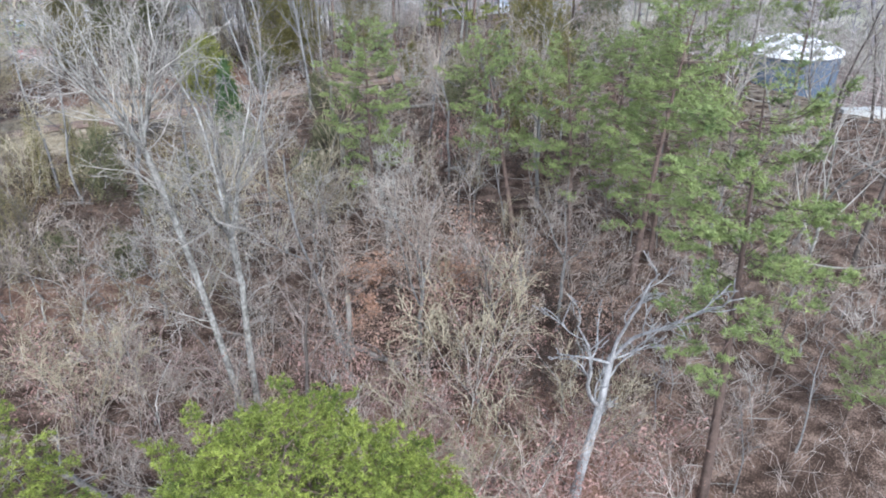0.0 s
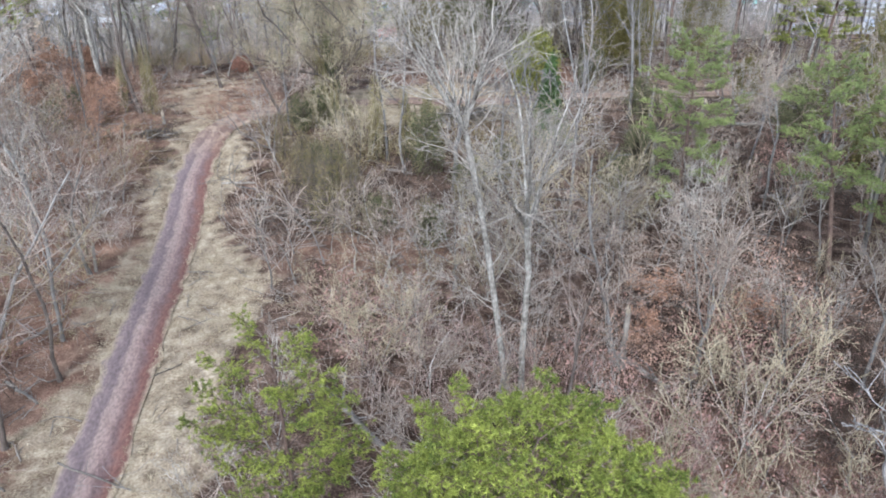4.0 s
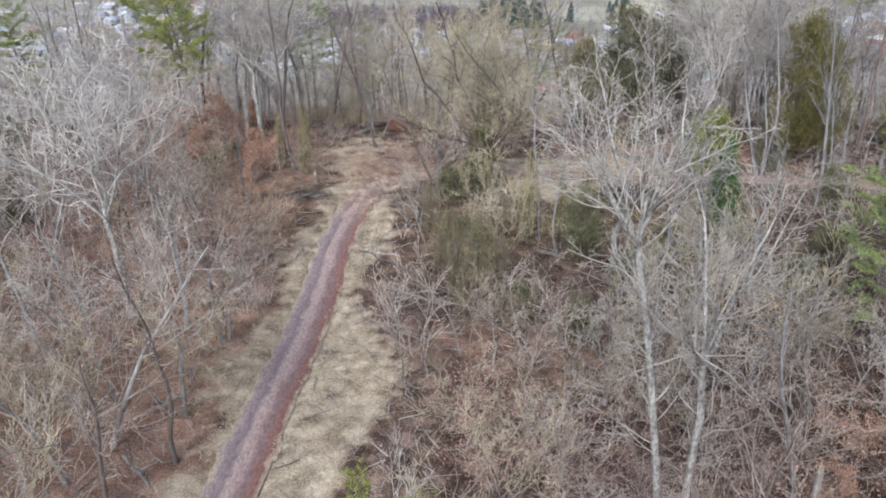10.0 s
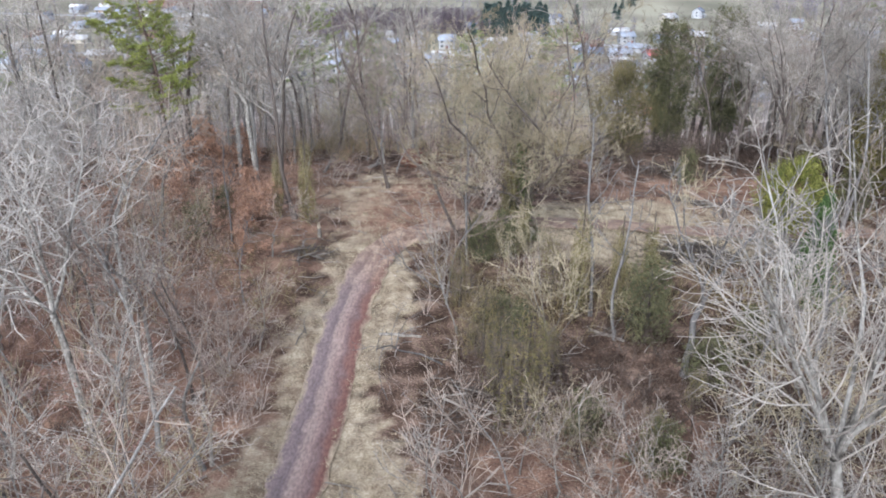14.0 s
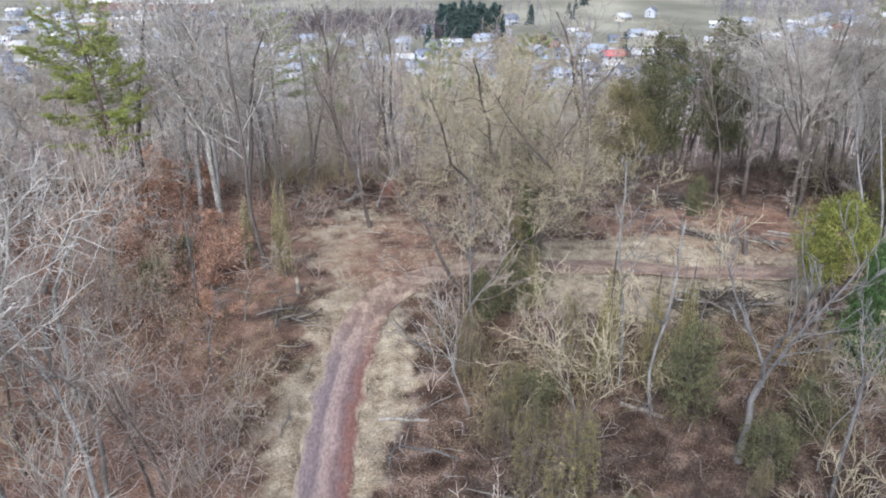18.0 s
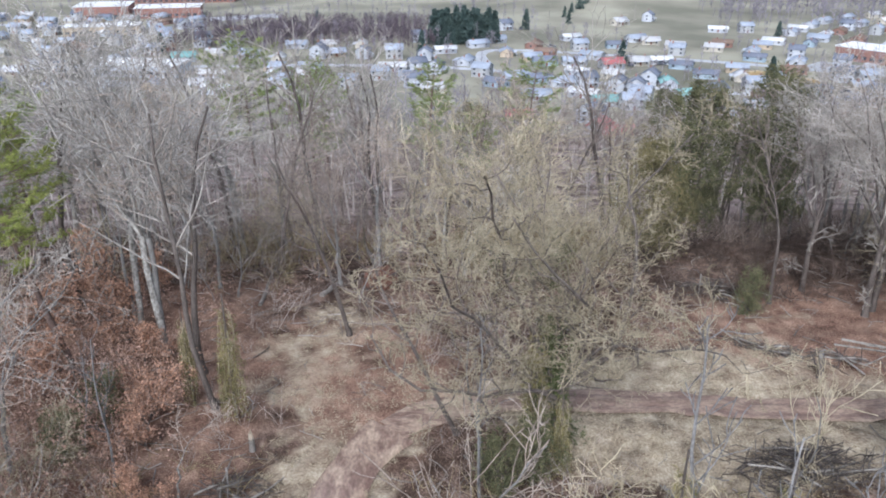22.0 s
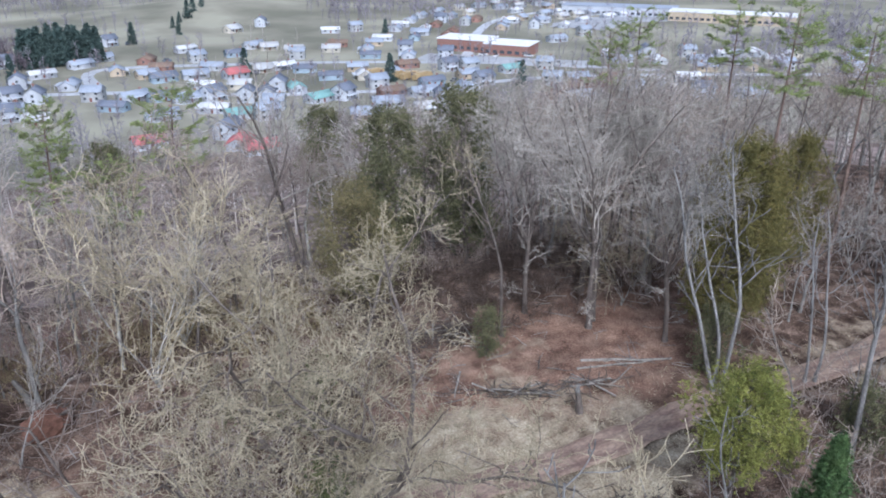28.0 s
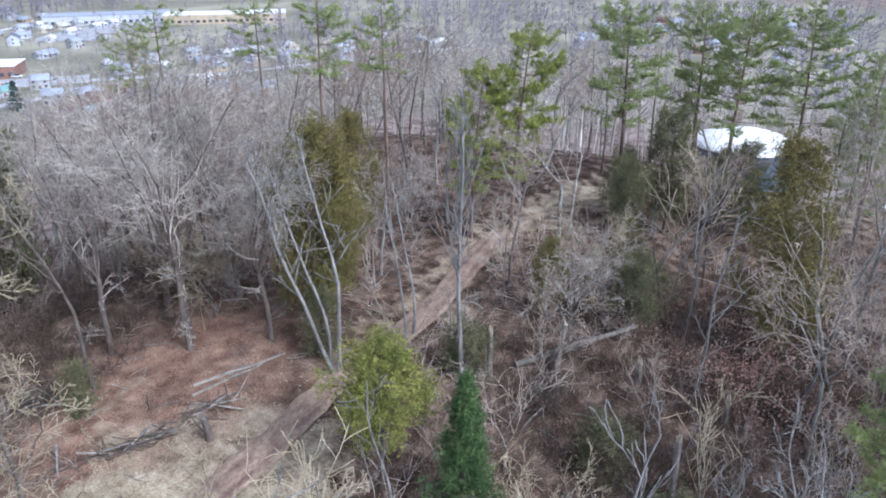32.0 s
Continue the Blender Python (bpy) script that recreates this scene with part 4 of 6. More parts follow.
kind_of_tree("broad", "bare_tree", "grey leafless tree with a broad fan of limbs", "tree", bare_tree_meshes(171, 15.5, 0.19, 5, 0.34, (11, 7, 5), 0.16, 1.05, ("dark_bark", "pale_twigs"), wob=0.16, reach=0.9, fine=0.009, splay=0.75, low=6))
kind_of_tree("fluffy", "bare_tree", "small leafless tree with a pale twiggy crown", "tree", bare_tree_meshes(35, 6.5, 0.1, 5, 0.25, (8, 5, 4), 0.1, 1.2, ("grey_bark", "pale_twigs"), wob=0.24, fine=0.009))
for k in range(6):
    kind_of_tree(f"pole{k}", "bare_tree", "slender leafless hardwood among the brush", "tree", bare_tree_meshes(40 + k, 12.5, 0.11 + 0.012 * k, 0 if k % 3 else 3, 0.42 + 0.05 * (k % 2), (12, 5, 3), 0.16, 1.15, (("grey_bark", "dark_bark", "dark_bark")[k % 3], ("twigs", "dark_twigs", "pale_twigs")[k % 3]), wob=0.2, fine=0.0105), "leafless woodland trees")
for k in range(4):
    kind_of_tree(f"pale{k}", "crooked_tree", "crooked leafless hardwood with pale forking limbs", "tree", bare_tree_meshes(160 + k, 12.5, 0.12 + 0.01 * k, (0, 3, 2, 0)[k], (0.3, 0.4, 0.5, 0.4)[k], (9, 5, 3), 0.12, 1.2, (("lichen_bark", "grey_bark")[k % 2], ("pale_twigs", "twigs")[k // 2]), wob=0.19, reach=1.1, fine=0.0105), "leafless woodland trees")
for k in range(4):
    kind_of_tree(f"sapling{k}", "sapling", "thin leafless sapling in the brush", "sapling", bare_tree_meshes(60 + k, 6.5, 0.05, 0, 0.2, (13, 5), 0.25, 1.0, ("grey_bark", ("twigs", "tan_twigs", "pale_twigs", "pale_twigs")[k]), 2, 0.2, 1.0, 0.0105), "leafless saplings")
for k in range(3):
    kind_of_tree(f"snag{k}", "snag", "broken dead trunk, bare and grey", "dead tree", bare_tree_meshes(70 + k, 9, 0.085, 0, 0.35, (6 + 3 * k, 3), 0.3, 1.0, ("dead_wood", "dead_wood"), 2, 0.17, 0.42, 0.012))
kind_of_tree("white_pole", "dead_tree", "tall bleached dead tree with short branches", "dead tree", bare_tree_meshes(78, 15.2, 0.15, 0, 0.4, (22, 5), 0.45, 0.75, ("dead_wood", "dead_wood"), 2, 0.1, 0.42, 0.013))
kind_of_tree("pine_dome", "pine_tree", "rounded bright green pine seen from above", "pine tree", pine_meshes(80, 14.0, 0.5, 4.4, 2.4, "bright_needles", 18, 0.17, True, (0.095, 0.018)))
kind_of_tree("pine_near", "pine_tree", "bright yellow-green pine beside the track", "pine tree", pine_meshes(81, 11.2, 0.3, 2.9, 2.0, "bright_needles", 18, 0.14, False, (0.11, 0.02)))
for k in range(4):
    kind_of_tree(f"pine{k}", "pine_tree", "tall green pine with a bare lower trunk", "pine tree", pine_meshes(82 + k, 15, (0.42, 0.28, 0.36, 0.3)[k], 3.9, 1.0, "needles", 20, 0.17), "pines")
kind_of_tree("pine_tall", "pine_tree", "tall green pine with a high airy crown", "pine tree", pine_meshes(88, 18, 0.46, 4.6, 1.35, "needles", 20, 0.2), "pines")
kind_of_tree("pine_lime", "pine_tree", "leaning bright green pine with drooping lower boughs", "pine tree", pine_meshes(93, 16, 0.42, 4.5, 1.0, "lime_needles", 20, 0.17))
kind_of_tree("pine_high", "pine_tree", "tall thin pine with a small tuft of green at its top", "pine tree", pine_meshes(95, 18, 0.7, 2.6, 0.9, "needles", 20, 0.17), "pines")
kind_of_tree("pine_gold", "pine_tree", "slim yellow-green pine beside the track", "pine tree", pine_meshes(90, 16, 0.26, 3.5, 2.1, "lime_needles", 20, 0.17))
kind_of_tree("cedar_wide", "cedar_tree", "broad dark green cedar at the wood's edge", "cedar tree", cedar_meshes(100, 10.2, 3.3, 0.22, 62, "cedar", 0.85))
kind_of_tree("cedar_rust", "cedar_tree", "broad olive-brown cedar at the edge of the glade", "cedar tree", cedar_meshes(110, 10.2, 3.6, 0.14, 70, "rust_cedar", 0.85))
kind_of_tree("cedar_tall", "cedar_tree", "tall dark cedar with a pointed crown", "cedar tree", cedar_meshes(101, 11.5, 2.25, 0.16, 72, "cedar", 0.7))
kind_of_tree("cedar_olive", "cedar_tree", "rust-tinged olive cedar in its winter colour", "cedar tree", cedar_meshes(102, 13, 2.7, 0.16, 76, "olive_cedar", 0.85))
kind_of_tree("cedar_gold", "cedar_tree", "rounded yellow-green cedar beside the track", "cedar tree", cedar_meshes(103, 7.6, 2.05, 0.46, 60, "gold_cedar", 0.5, size=0.16))
kind_of_tree("cedar_cone", "cedar_tree", "small bright green cone-shaped cedar", "cedar tree", cedar_meshes(104, 6.2, 1.5, 0.04, 80, "fresh_cedar", 1.0, size=0.15, per=60))
kind_of_tree("cedar_bush", "cedar_bush", "low dark evergreen bush", "bush", cedar_meshes(105, 3.2, 1.5, 0.02, 50, "cedar", 0.6, 0.07, 0.15, 34))


def strands(r, leaf, twig, count, tall, wide):
    """Thin vines that hang down in strands, with small withered leaves along them."""
    for _ in range(count):
        a, z = r.uniform(0, 2 * np.pi), tall * r.uniform(0.25, 1.05)
        b = wide * math.sqrt(r.uniform(0.01, 1)) * (1.1 - 0.6 * z / tall)
        p = np.array((math.cos(a) * b, math.sin(a) * b, z))
        ln = min(z * 0.95, r.uniform(0.8, 2.6))
        q = p + (r.normal(0, 0.15), r.normal(0, 0.15), -ln)
        tube(twig, [p * (0.3, 0.3, 1) + (0, 0, 0.2), p, (p + q) / 2 + r.normal(0, 0.07, 3), q], [0.012, 0.012, 0.01, 0.006], 3)
        for u in np.arange(0, 1, 0.16 / ln):
            v, f = tuft(r, 5, 0.15, 0.026, 0.3, 0.7)
            leaf.add(v + p + (q - p) * u + r.normal(0, 0.06, 3), f)


def vine_column(seed, tall, wide):
    """A thin trunk hung with climbing vine."""
    r = np.random.default_rng(seed)
    stem, twig, leaf = Soup(), Soup(), Soup()
    tube(stem, [(0, 0, -0.2), (0.03, 0, tall * 0.5), (0, 0.04, tall * 1.15)], [0.1, 0.08, 0.03], 6)
    strands(r, leaf, twig, 75, tall, wide)
    return stem.mesh("trunk", M["dark_bark"]), twig.mesh("crown", M["tan_twigs"]), leaf.mesh("vine", M["vine"])


def vine_drape(seed, tall, wide):
    """A small tree buried under hanging vine: dark stems inside, leafy curtains outside."""
    r = np.random.default_rng(seed)
    stem, tangle, leaf = Soup(), Soup(), Soup()
    tube(stem, [(0, 0, -0.2), (0.2, 0, tall * 0.5), (-0.1, 0.1, tall * 0.95)], [0.12, 0.09, 0.02], 6)
    strands(r, leaf, tangle, 110, tall, wide)
    for _ in range(260):
        a, b, z = r.uniform(0, 2 * np.pi), wide * math.sqrt(r.uniform(0.02, 1.3)), tall * r.uniform(0.05, 0.9)
        p = np.array((math.cos(a) * b, math.sin(a) * b, z))
        d = r.normal(0, 0.5, 3) - (0, 0, 0.25)
        tube(tangle, [p, p + d * 0.6, p + d + r.normal(0, 0.25, 3)], [0.014, 0.012, 0.007], 3)
    return stem.mesh("trunk", M["dark_bark"]), tangle.mesh("crown", M["dark_twigs"]), leaf.mesh("vine", M["vine"])


kind_of_tree("drape", "vine_thicket", "small tree buried in olive and tan hanging vines", "vine", vine_drape(140, 6.4, 1.7), "vine thickets")
for k in range(2):
    kind_of_tree(f"column{k}", "vine_column", "thin trunk wrapped in olive-tan climbing vine", "vine", vine_column(120 + k, 4.6, 0.75), "vine-wrapped trunks")


def oak_sapling(seed, tall):
    """A few thin stems that still hold their curled dead leaves."""
    r, leaf, wood, twig = np.random.default_rng(seed), Soup(), Soup(), Soup()
    for k in range(3):
        limb(r, np.zeros(3), unit(np.array((r.normal(0, 0.25), r.normal(0, 0.25), 1))), tall * r.uniform(0.7, 1.1), 0.035, 0, 2, wood, twig, (9, 4), 0.15, 0.95, 0.2, 0.2, 1.0, 0.008)
    tips = twig.arrays()[0]
    for c in tips[r.integers(0, len(tips), 2600)]:
        c = c + r.normal(0, 0.13, 3)
        d, e = unit(r.normal(0, 1, 3)) * 0.07, unit(r.normal(0, 1, 3)) * 0.045
        leaf.add([c - d, c + e, c + d, c - e], [(0, 1, 2), (0, 2, 3)])
    return wood.mesh("trunk", M["dark_bark"]), leaf.mesh("crown", M["russet_leaves"]), twig.mesh("vine", M["dark_twigs"])


for k in range(2):
    kind_of_tree(f"oak{k}", "oak_sapling", "young oak still holding rust-orange dead leaves", "sapling", oak_sapling(150 + k, 2.8), "leafy oak saplings")
# single trees, from the start of the flight to its end
plant("vase", 8.7, 28.3, 0.96, (-0.13, 0.07), 40)
plant("twin", 9.2, 27.5, 0.93, (0.0, 0.03), 100)
plant("fan", 17.9, 27.3, 1.0)
plant("snag0", 14.4, 28.8, 1.3, (-0.14, 0.06))
plant("bleached", 16.8, 15.0, 0.97, turn=0)
plant("pine0", 21.2, 12.3, 1.1, (0.0, 0.02), 20)
plant("pine1", 30.8, 24.9, 1.1, (0.03, -0.03), 80)
plant("pine2", 30.4, 34.8, 0.92, (-0.12, 0.1), 10)
plant("pine3", 31.2, 30.4, 0.9, (-0.02, 0.02), 140)
plant("pine1", 34.6, 26.8, 0.9, turn=200)
plant("pine0", 37.0, 33.0, 0.85, turn=260)
plant("pine1", 23.4, 41.0, 0.92, turn=30)
plant("snag1", 33.5, 49.4, 1.25, (0.1, -0.08))
plant("snag2", 28.9, 39.1, 0.7, (0.05, -0.05))
plant("pine_dome", 3.65, 9.8, 1.0, turn=0)
plant("pine_near", -1.0, 18.0, 0.98)
plant("pole1", -12.2, 33.0, 0.9, (0.05, 0))
plant("pole4", -13.4, 28.4, 0.78, (0.14, 0.06))
plant("pole1", -13.6, 46.5, 0.72, (0.06, 0.02))
plant("sapling0", -14.6, 28.9, 0.95, (0.15, 0.05))
plant("sapling1", -12.3, 52.9, 0.8, (0.2, 0.06))
plant("sycamore", -19.2, 46.4, 0.92, (-0.05, 0), 250)
plant("pole2", -13.2, 69.4, 1.25, (-0.06, 0), 10)
plant("pole5", -14.6, 73.0, 1.2, (-0.05, 0.02), 200)
plant("sycamore", -17.2, 75.4, 1.05, (-0.05, 0), 120)
plant("column0", -12.0, 68.6, 1.1, tall=1.2)
plant("column1", -14.4, 70.0, 0.8, tall=1.3)
plant("pine_lime", -21.3, 73.0, 1.08, (-0.2, -0.06), 60)
plant("shaggy", 3.9, 66.0, 0.96, (-0.12, 0.0), 200, tall=0.93)
plant("pole4", -1.0, 67.0, 0.85, (-0.45, 0.0))
plant("cedar_bush", 0.5, 62.9, 0.8, tall=1.1)
plant("cedar_bush", 2.2, 63.8, 0.9)
plant("drape", 1.4, 63.3, 0.5)
plant("column0", 3.4, 63.8, 0.85)
plant("column1", 2.6, 66.0, 1.3)
plant("column0", 6.1, 56.8, 1.15, tall=1.25)
plant("column1", 8.3, 56.3, 1.0, tall=1.25)
plant("column0", 10.2, 56.7, 1.0, tall=1.25)
plant("drape", 2.0, 46.4, 1.0)
plant("drape", 0.9, 49.0, 0.75)
plant("drape", 0.3, 52.6, 0.7)
plant("drape", 3.6, 50.4, 0.55)
plant("drape", 4.6, 57.9, 0.7)
plant("drape", 7.6, 44.2, 0.5)
plant("drape", 10.8, 48.3, 0.4)
plant("drape", -1.0, 57.2, 0.6)
plant("drape", 17.6, 56.2, 0.55)
plant("cedar_bush", 7.9, 43.6, 0.8)
plant("cedar_bush", 4.8, 46.0, 0.75)
plant("cedar_bush", 12.0, 50.2, 0.85)
plant("cedar_bush", 1.6, 54.0, 0.9)
plant("cedar_bush", 15.0, 52.4, 0.9)
plant("cedar_bush", 22.6, 48.8, 0.9)
plant("whip", 14.8, 45.2, 1.0)
plant("whip", 13.4, 47.4, 0.9, turn=60)
plant("whip", 17.6, 44.6, 0.9, turn=120)
plant("cedar_bush", 9.6, 54.0, 1.0, tall=1.5)
plant("forked", 11.0, 50.9, 1.02, (0.02, 0.0))
plant("snag1", 6.9, 56.6, 1.35, (-0.06, 0.02))
plant("snag0", 7.9, 54.2, 1.2, (-0.08, 0.03))
plant("snag1", -0.4, 62.0, 1.0, (-0.02, 0))
plant("sapling0", -1.8, 57.4, 1.35)
plant("sapling3", -1.2, 54.6, 1.0)
plant("pole3", -17.4, 75.7, 1.25, (0.04, 0))
plant("snag1", -16.6, 64.1, 0.85, (0.04, 0))
plant("snag2", -14.3, 57.7, 0.65, (0.08, 0))
plant("pole4", -6.7, 76.5, 0.95, (-0.05, 0))
plant("sycamore", -19.4, 78.2, 1.02, (0.04, 0.02))
plant("fan", -7.6, 83.5, 1.05, (-0.08, 0))
plant("pine_tall", -23.0, 140.0, 1.38)
plant("pine1", 2.3, 165.0, 1.55)
plant("pine2", -15.5, 170.0, 1.6)
plant("pine3", -16.0, 150.0, 1.5)
plant("cedar_tall", 9.5, 160.0, 1.35)
plant("pine0", 16.5, 150.0, 1.5)
plant("pine2", 7.1, 130.0, 0.95)
plant("cedar_tall", 34.4, 140.0, 1.4)
plant("snag0", -0.1, 64.0, 0.85)
plant("snag2", -18.8, 66.6, 0.6, (0.08, 0.05))
plant("cedar_rust", 15.0, 87.0, 0.84, (-0.05, 0))
plant("cedar_tall", 21.0, 93.0, 1.1, (-0.06, 0.03))
plant("cedar_tall", 25.4, 90.6, 1.16, (-0.04, 0.02), 140)
plant("cedar_bush", 18.4, 77.6, 0.62, tall=1.5)
plant("cedar_gold", 19.8, 61.2, 0.95)
plant("cedar_cone", 20.2, 57.4, 1.1)
plant("snag1", 26.7, 67.9, 1.45, (-0.2, 0.2))
plant("snag2", 27.0, 67.6, 1.5)
plant("snag0", 27.3, 68.3, 1.3, (-0.06, 0.08))
plant("white_pole", 28.9, 61.1, 1.0, (0, 0.02))
plant("snag0", 32.4, 65.6, 1.1, (-0.02, 0.04))
plant("broad", 25.8, 77.0, 1.0, (-0.02, 0), 150)
plant("pole1", 20.6, 79.2, 1.0, (-0.05, 0.03), 30)
plant("broad", 28.6, 73.2, 0.85, (-0.08, 0.02), 260)
plant("broad", 23.6, 80.8, 0.92, (0.0, 0.02), 75)
plant("broad", 28.6, 81.0, 1.0, (0.03, 0.0), 320)
plant("broad", 32.2, 78.2, 0.92, (0.0, 0.03), 110)
plant("pole4", 26.6, 77.6, 1.2, (0.06, 0.0))
plant("pole0", 33.5, 80.0, 1.15)
plant("snag0", 18.5, 60.0, 0.85, (-0.03, 0.05))
plant("snag2", 17.9, 60.6, 0.45, (0.02, 0))
plant("snag1", 34.7, 44.3, 1.35, (0, -0.2))
plant("cedar_olive", 41.2, 44.8, 1.05, (0, 0.1))
plant("cedar_wide", 54.4, 57.5, 0.62)
plant("cedar_tall", 57.5, 54.5, 0.9)
plant("cedar_olive", 30.4, 71.4, 0.98, (0.04, -0.05))
plant("pine_gold", 50.2, 65.4, 1.0)
plant("pine_gold", 47.6, 67.8, 0.85)
plant("cedar_wide", 57.6, 58.0, 0.6)
plant("cedar_tall", 61.0, 48.8, 0.7)
plant("cedar_olive", 44.1, 55.3, 0.45)
plant("sapling1", 43.6, 52.1, 1.6)
plant("pine_high", 39.1, 75.4, 1.08)
plant("pine_high", 45.8, 74.0, 1.0)
plant("fluffy", 36.6, 57.0, 1.0)
plant("fluffy", 41.0, 56.0, 1.1)
plant("cedar_bush", 25.9, 52.6, 1.0)
plant("snag2", 25.9, 49.1, 0.5)
plant("snag0", 42.7, 52.3, 1.0, (0, 0.1))
plant("snag1", 40.9, 50.7, 1.25, (0.06, -0.05))
plant("pine_high", 40.0, 92.0, 0.95)
plant("pine_high", 47.0, 96.0, 1.05)
plant("pine_high", 50.0, 88.0, 1.0)
plant("pine_tall", 58.0, 58.6, 1.0)
plant("pine_tall", 63.1, 50.6, 1.04, turn=90)
plant("pine_tall", 65.5, 45.2, 1.05, turn=200)
plant("pine_tall", 69.0, 54.0, 1.0, turn=300)
plant("pine1", 70.0, 40.0)
plant("pine1", 62.0, 40.0, 0.9)
plant("cedar_wide", 61.5, 50.5, 0.7)
plant("cedar_bush", 29.9, 61.2, 1.0)
plant("cedar_bush", 28.2, 69.4, 0.85, tall=1.5)
plant("sycamore", -26.7, 60.5, 0.72, (0.08, 0.03))
plant("pale1", -36.4, 63.7, 1.0, (0.1, 0.05))
plant("cedar_wide", -37.0, 68.0, 0.5)
plant("cedar_bush", -33.0, 58.0, 1.2)
plant("pine2", -27.7, 85.4, 0.95, (-0.04, -0.02))
plant("pine0", -40.0, 78.0, 0.9)
plant("cedar_olive", 33.4, 71.6, 0.85, (-0.05, 0.02))
plant("cedar_olive", 42.4, 75.3, 0.8)
plant("snag0", -16.8, 25.8, 0.75)
plant("snag1", 26.6, 11.7, 0.6)
plant("pine3", 29.5, 11.3, 0.4, tall=0.8)
plant("snag2", 22.5, 11.8, 0.45)
plant("snag2", 22.8, 16.1, 0.45)
for k, (x, y, s) in enumerate(((-15.9, 66.6, 0.85), (-16.8, 70.2, 0.75), (-18.2, 74.4, 1.0), (-20.2, 78.0, 1.3), (-19.3, 83.0, 1.3), (-23.4, 83.4, 1.4), (-21.8, 71.6, 1.2), (-24.6, 77.0, 1.3), (-15.8, 63.0, 0.8), (22.0, 30.4, 0.9))):
    plant(f"oak{k % 2}", x, y, s)
plant("oak1", 18.0, 33.2, 0.85, turn=50)
plant("oak0", 17.0, 30.4, 0.7, turn=200)
plant("oak1", -16.4, 68.6, 1.05, turn=110)
plant("cedar_bush", -18.4, 69.0, 0.8, turn=70)
plant("cedar_bush", -19.6, 66.4, 0.75, turn=15)
plant("fluffy", 4.6, 33.0, 0.7)
plant("fluffy", 8.2, 37.5, 0.95)
plant("fluffy", 13.5, 40.5, 0.9)
plant("fluffy", 22.0, 37.0, 0.9)
plant("snag0", 29.6, 62.1, 0.55)
plant("snag1", 31.8, 65.8, 1.05, (-0.05, 0.09))
plant("cedar_wide", 39.5, 53.5, 0.55)
plant("cedar_olive", 38.5, 59.0, 0.42)

# many-stemmed small trees that make the middle storey
for k in range(4):
    kind_of_tree(f"stool{k}", "small_tree", "small many-stemmed leafless tree with fine twigs", "tree", bare_tree_meshes(180 + k, 6.2, 0.06, (1, 3, 5, 2)[k], (0.3, 0.1, 0.04, 0.2)[k], (9, 5, 3), 0.18, 1.0, ("lichen_bark", ("twigs", "twigs", "tan_twigs", "twigs")[k]), wob=0.14, reach=1.0, fine=0.009, splay=0.95), "many-stemmed small trees")
plant("stool2", 1.0, 84.0, 1.75, turn=40)
plant("stool2", 3.4, 88.5, 1.7, turn=160)
random.seed(17)
for x0, x1, y0, y1, many in ((1, 18, 13, 42, 44), (18, 27, 14, 42, 6), (-34, -12, 18, 64, 60), (2, 24, 40, 58, 12), (24, 46, 42, 58, 7), (-22, 40, 88, 104, 16), (26, 46, 14, 44, 8), (29, 46, 70, 84, 6)):
    for _ in range(many):
        x, y = random.uniform(x0, x1), random.uniform(y0, y1)
        if clearing(x, y)[0] > 0.15 or min((x - a) ** 2 + (y - b) ** 2 for a, b in TAKEN) < 1.7**2:
            continue
        plant(f"stool{random.randrange(4)}", x, y, random.uniform(0.6, 1.15), (random.uniform(-0.1, 0.1), random.uniform(-0.1, 0.1)))

# crooked pale trees of the wood across the track
for _ in range(170):
    x, y = random.uniform(-38, -11.5), random.uniform(20, 67)
    if clearing(x, y)[0] > 0.1 or (x > -21 and y > 60) or min((x - a) ** 2 + (y - b) ** 2 for a, b in TAKEN) < 2.1**2:
        continue
    kind, size, lean = f"pale{random.randrange(4)}" if random.random() < 0.8 else f"pole{random.choice((1, 4))}", random.uniform(0.6, 1.0), (random.uniform(-0.12, 0.12), random.uniform(-0.1, 0.1))
    if x < -20 or y < 52:
        plant(kind, x, y, size, lean)

# the rest of the wood
random.seed(5)
tries = 0
counts = {"pole": 0, "sapling": 0}
while counts["pole"] < 230 and tries < 12000:
    tries += 1
    x, y = random.uniform(-46, 82), random.uniform(14, 112)
    if not in_view(np.array([x]), np.array([y]))[0] or clearing(x, y)[0] > 0.1 or (-8 < x < 6.5 and y < 44) or (-15 < x < 14 and 40 < y < 84) or (18 < x < 34 and 56 < y < 82) or (10 < x < 29.5 and 74 < y < 91) or (13 < x < 38 and 46 < y < 66):
        continue
    if min((x - a) ** 2 + (y - b) ** 2 for a, b in TAKEN) < (2.2 if y > 80 else 3.7 if x < -10 and y < 64 else 4.2 if x < -11 and y < 92 else 3.4) ** 2:
        continue
    low = 0.9 if x < -10 and y < 62 else 0.62 if (0 < x < 30 and y < 62) else 0.72 if -4 < x < 4 and y > 84 else 1.15 if y > 76 and x < 20 else 0.95
    plant(f"pale{random.randrange(4)}" if random.random() < (0.75 if x < -10 and y < 66 else 0.35) else f"pole{random.randrange(6)}", x, y, low * random.uniform(0.75, 1.15), (random.uniform(-0.06, 0.06), random.uniform(-0.06, 0.06)))
    counts["pole"] += 1
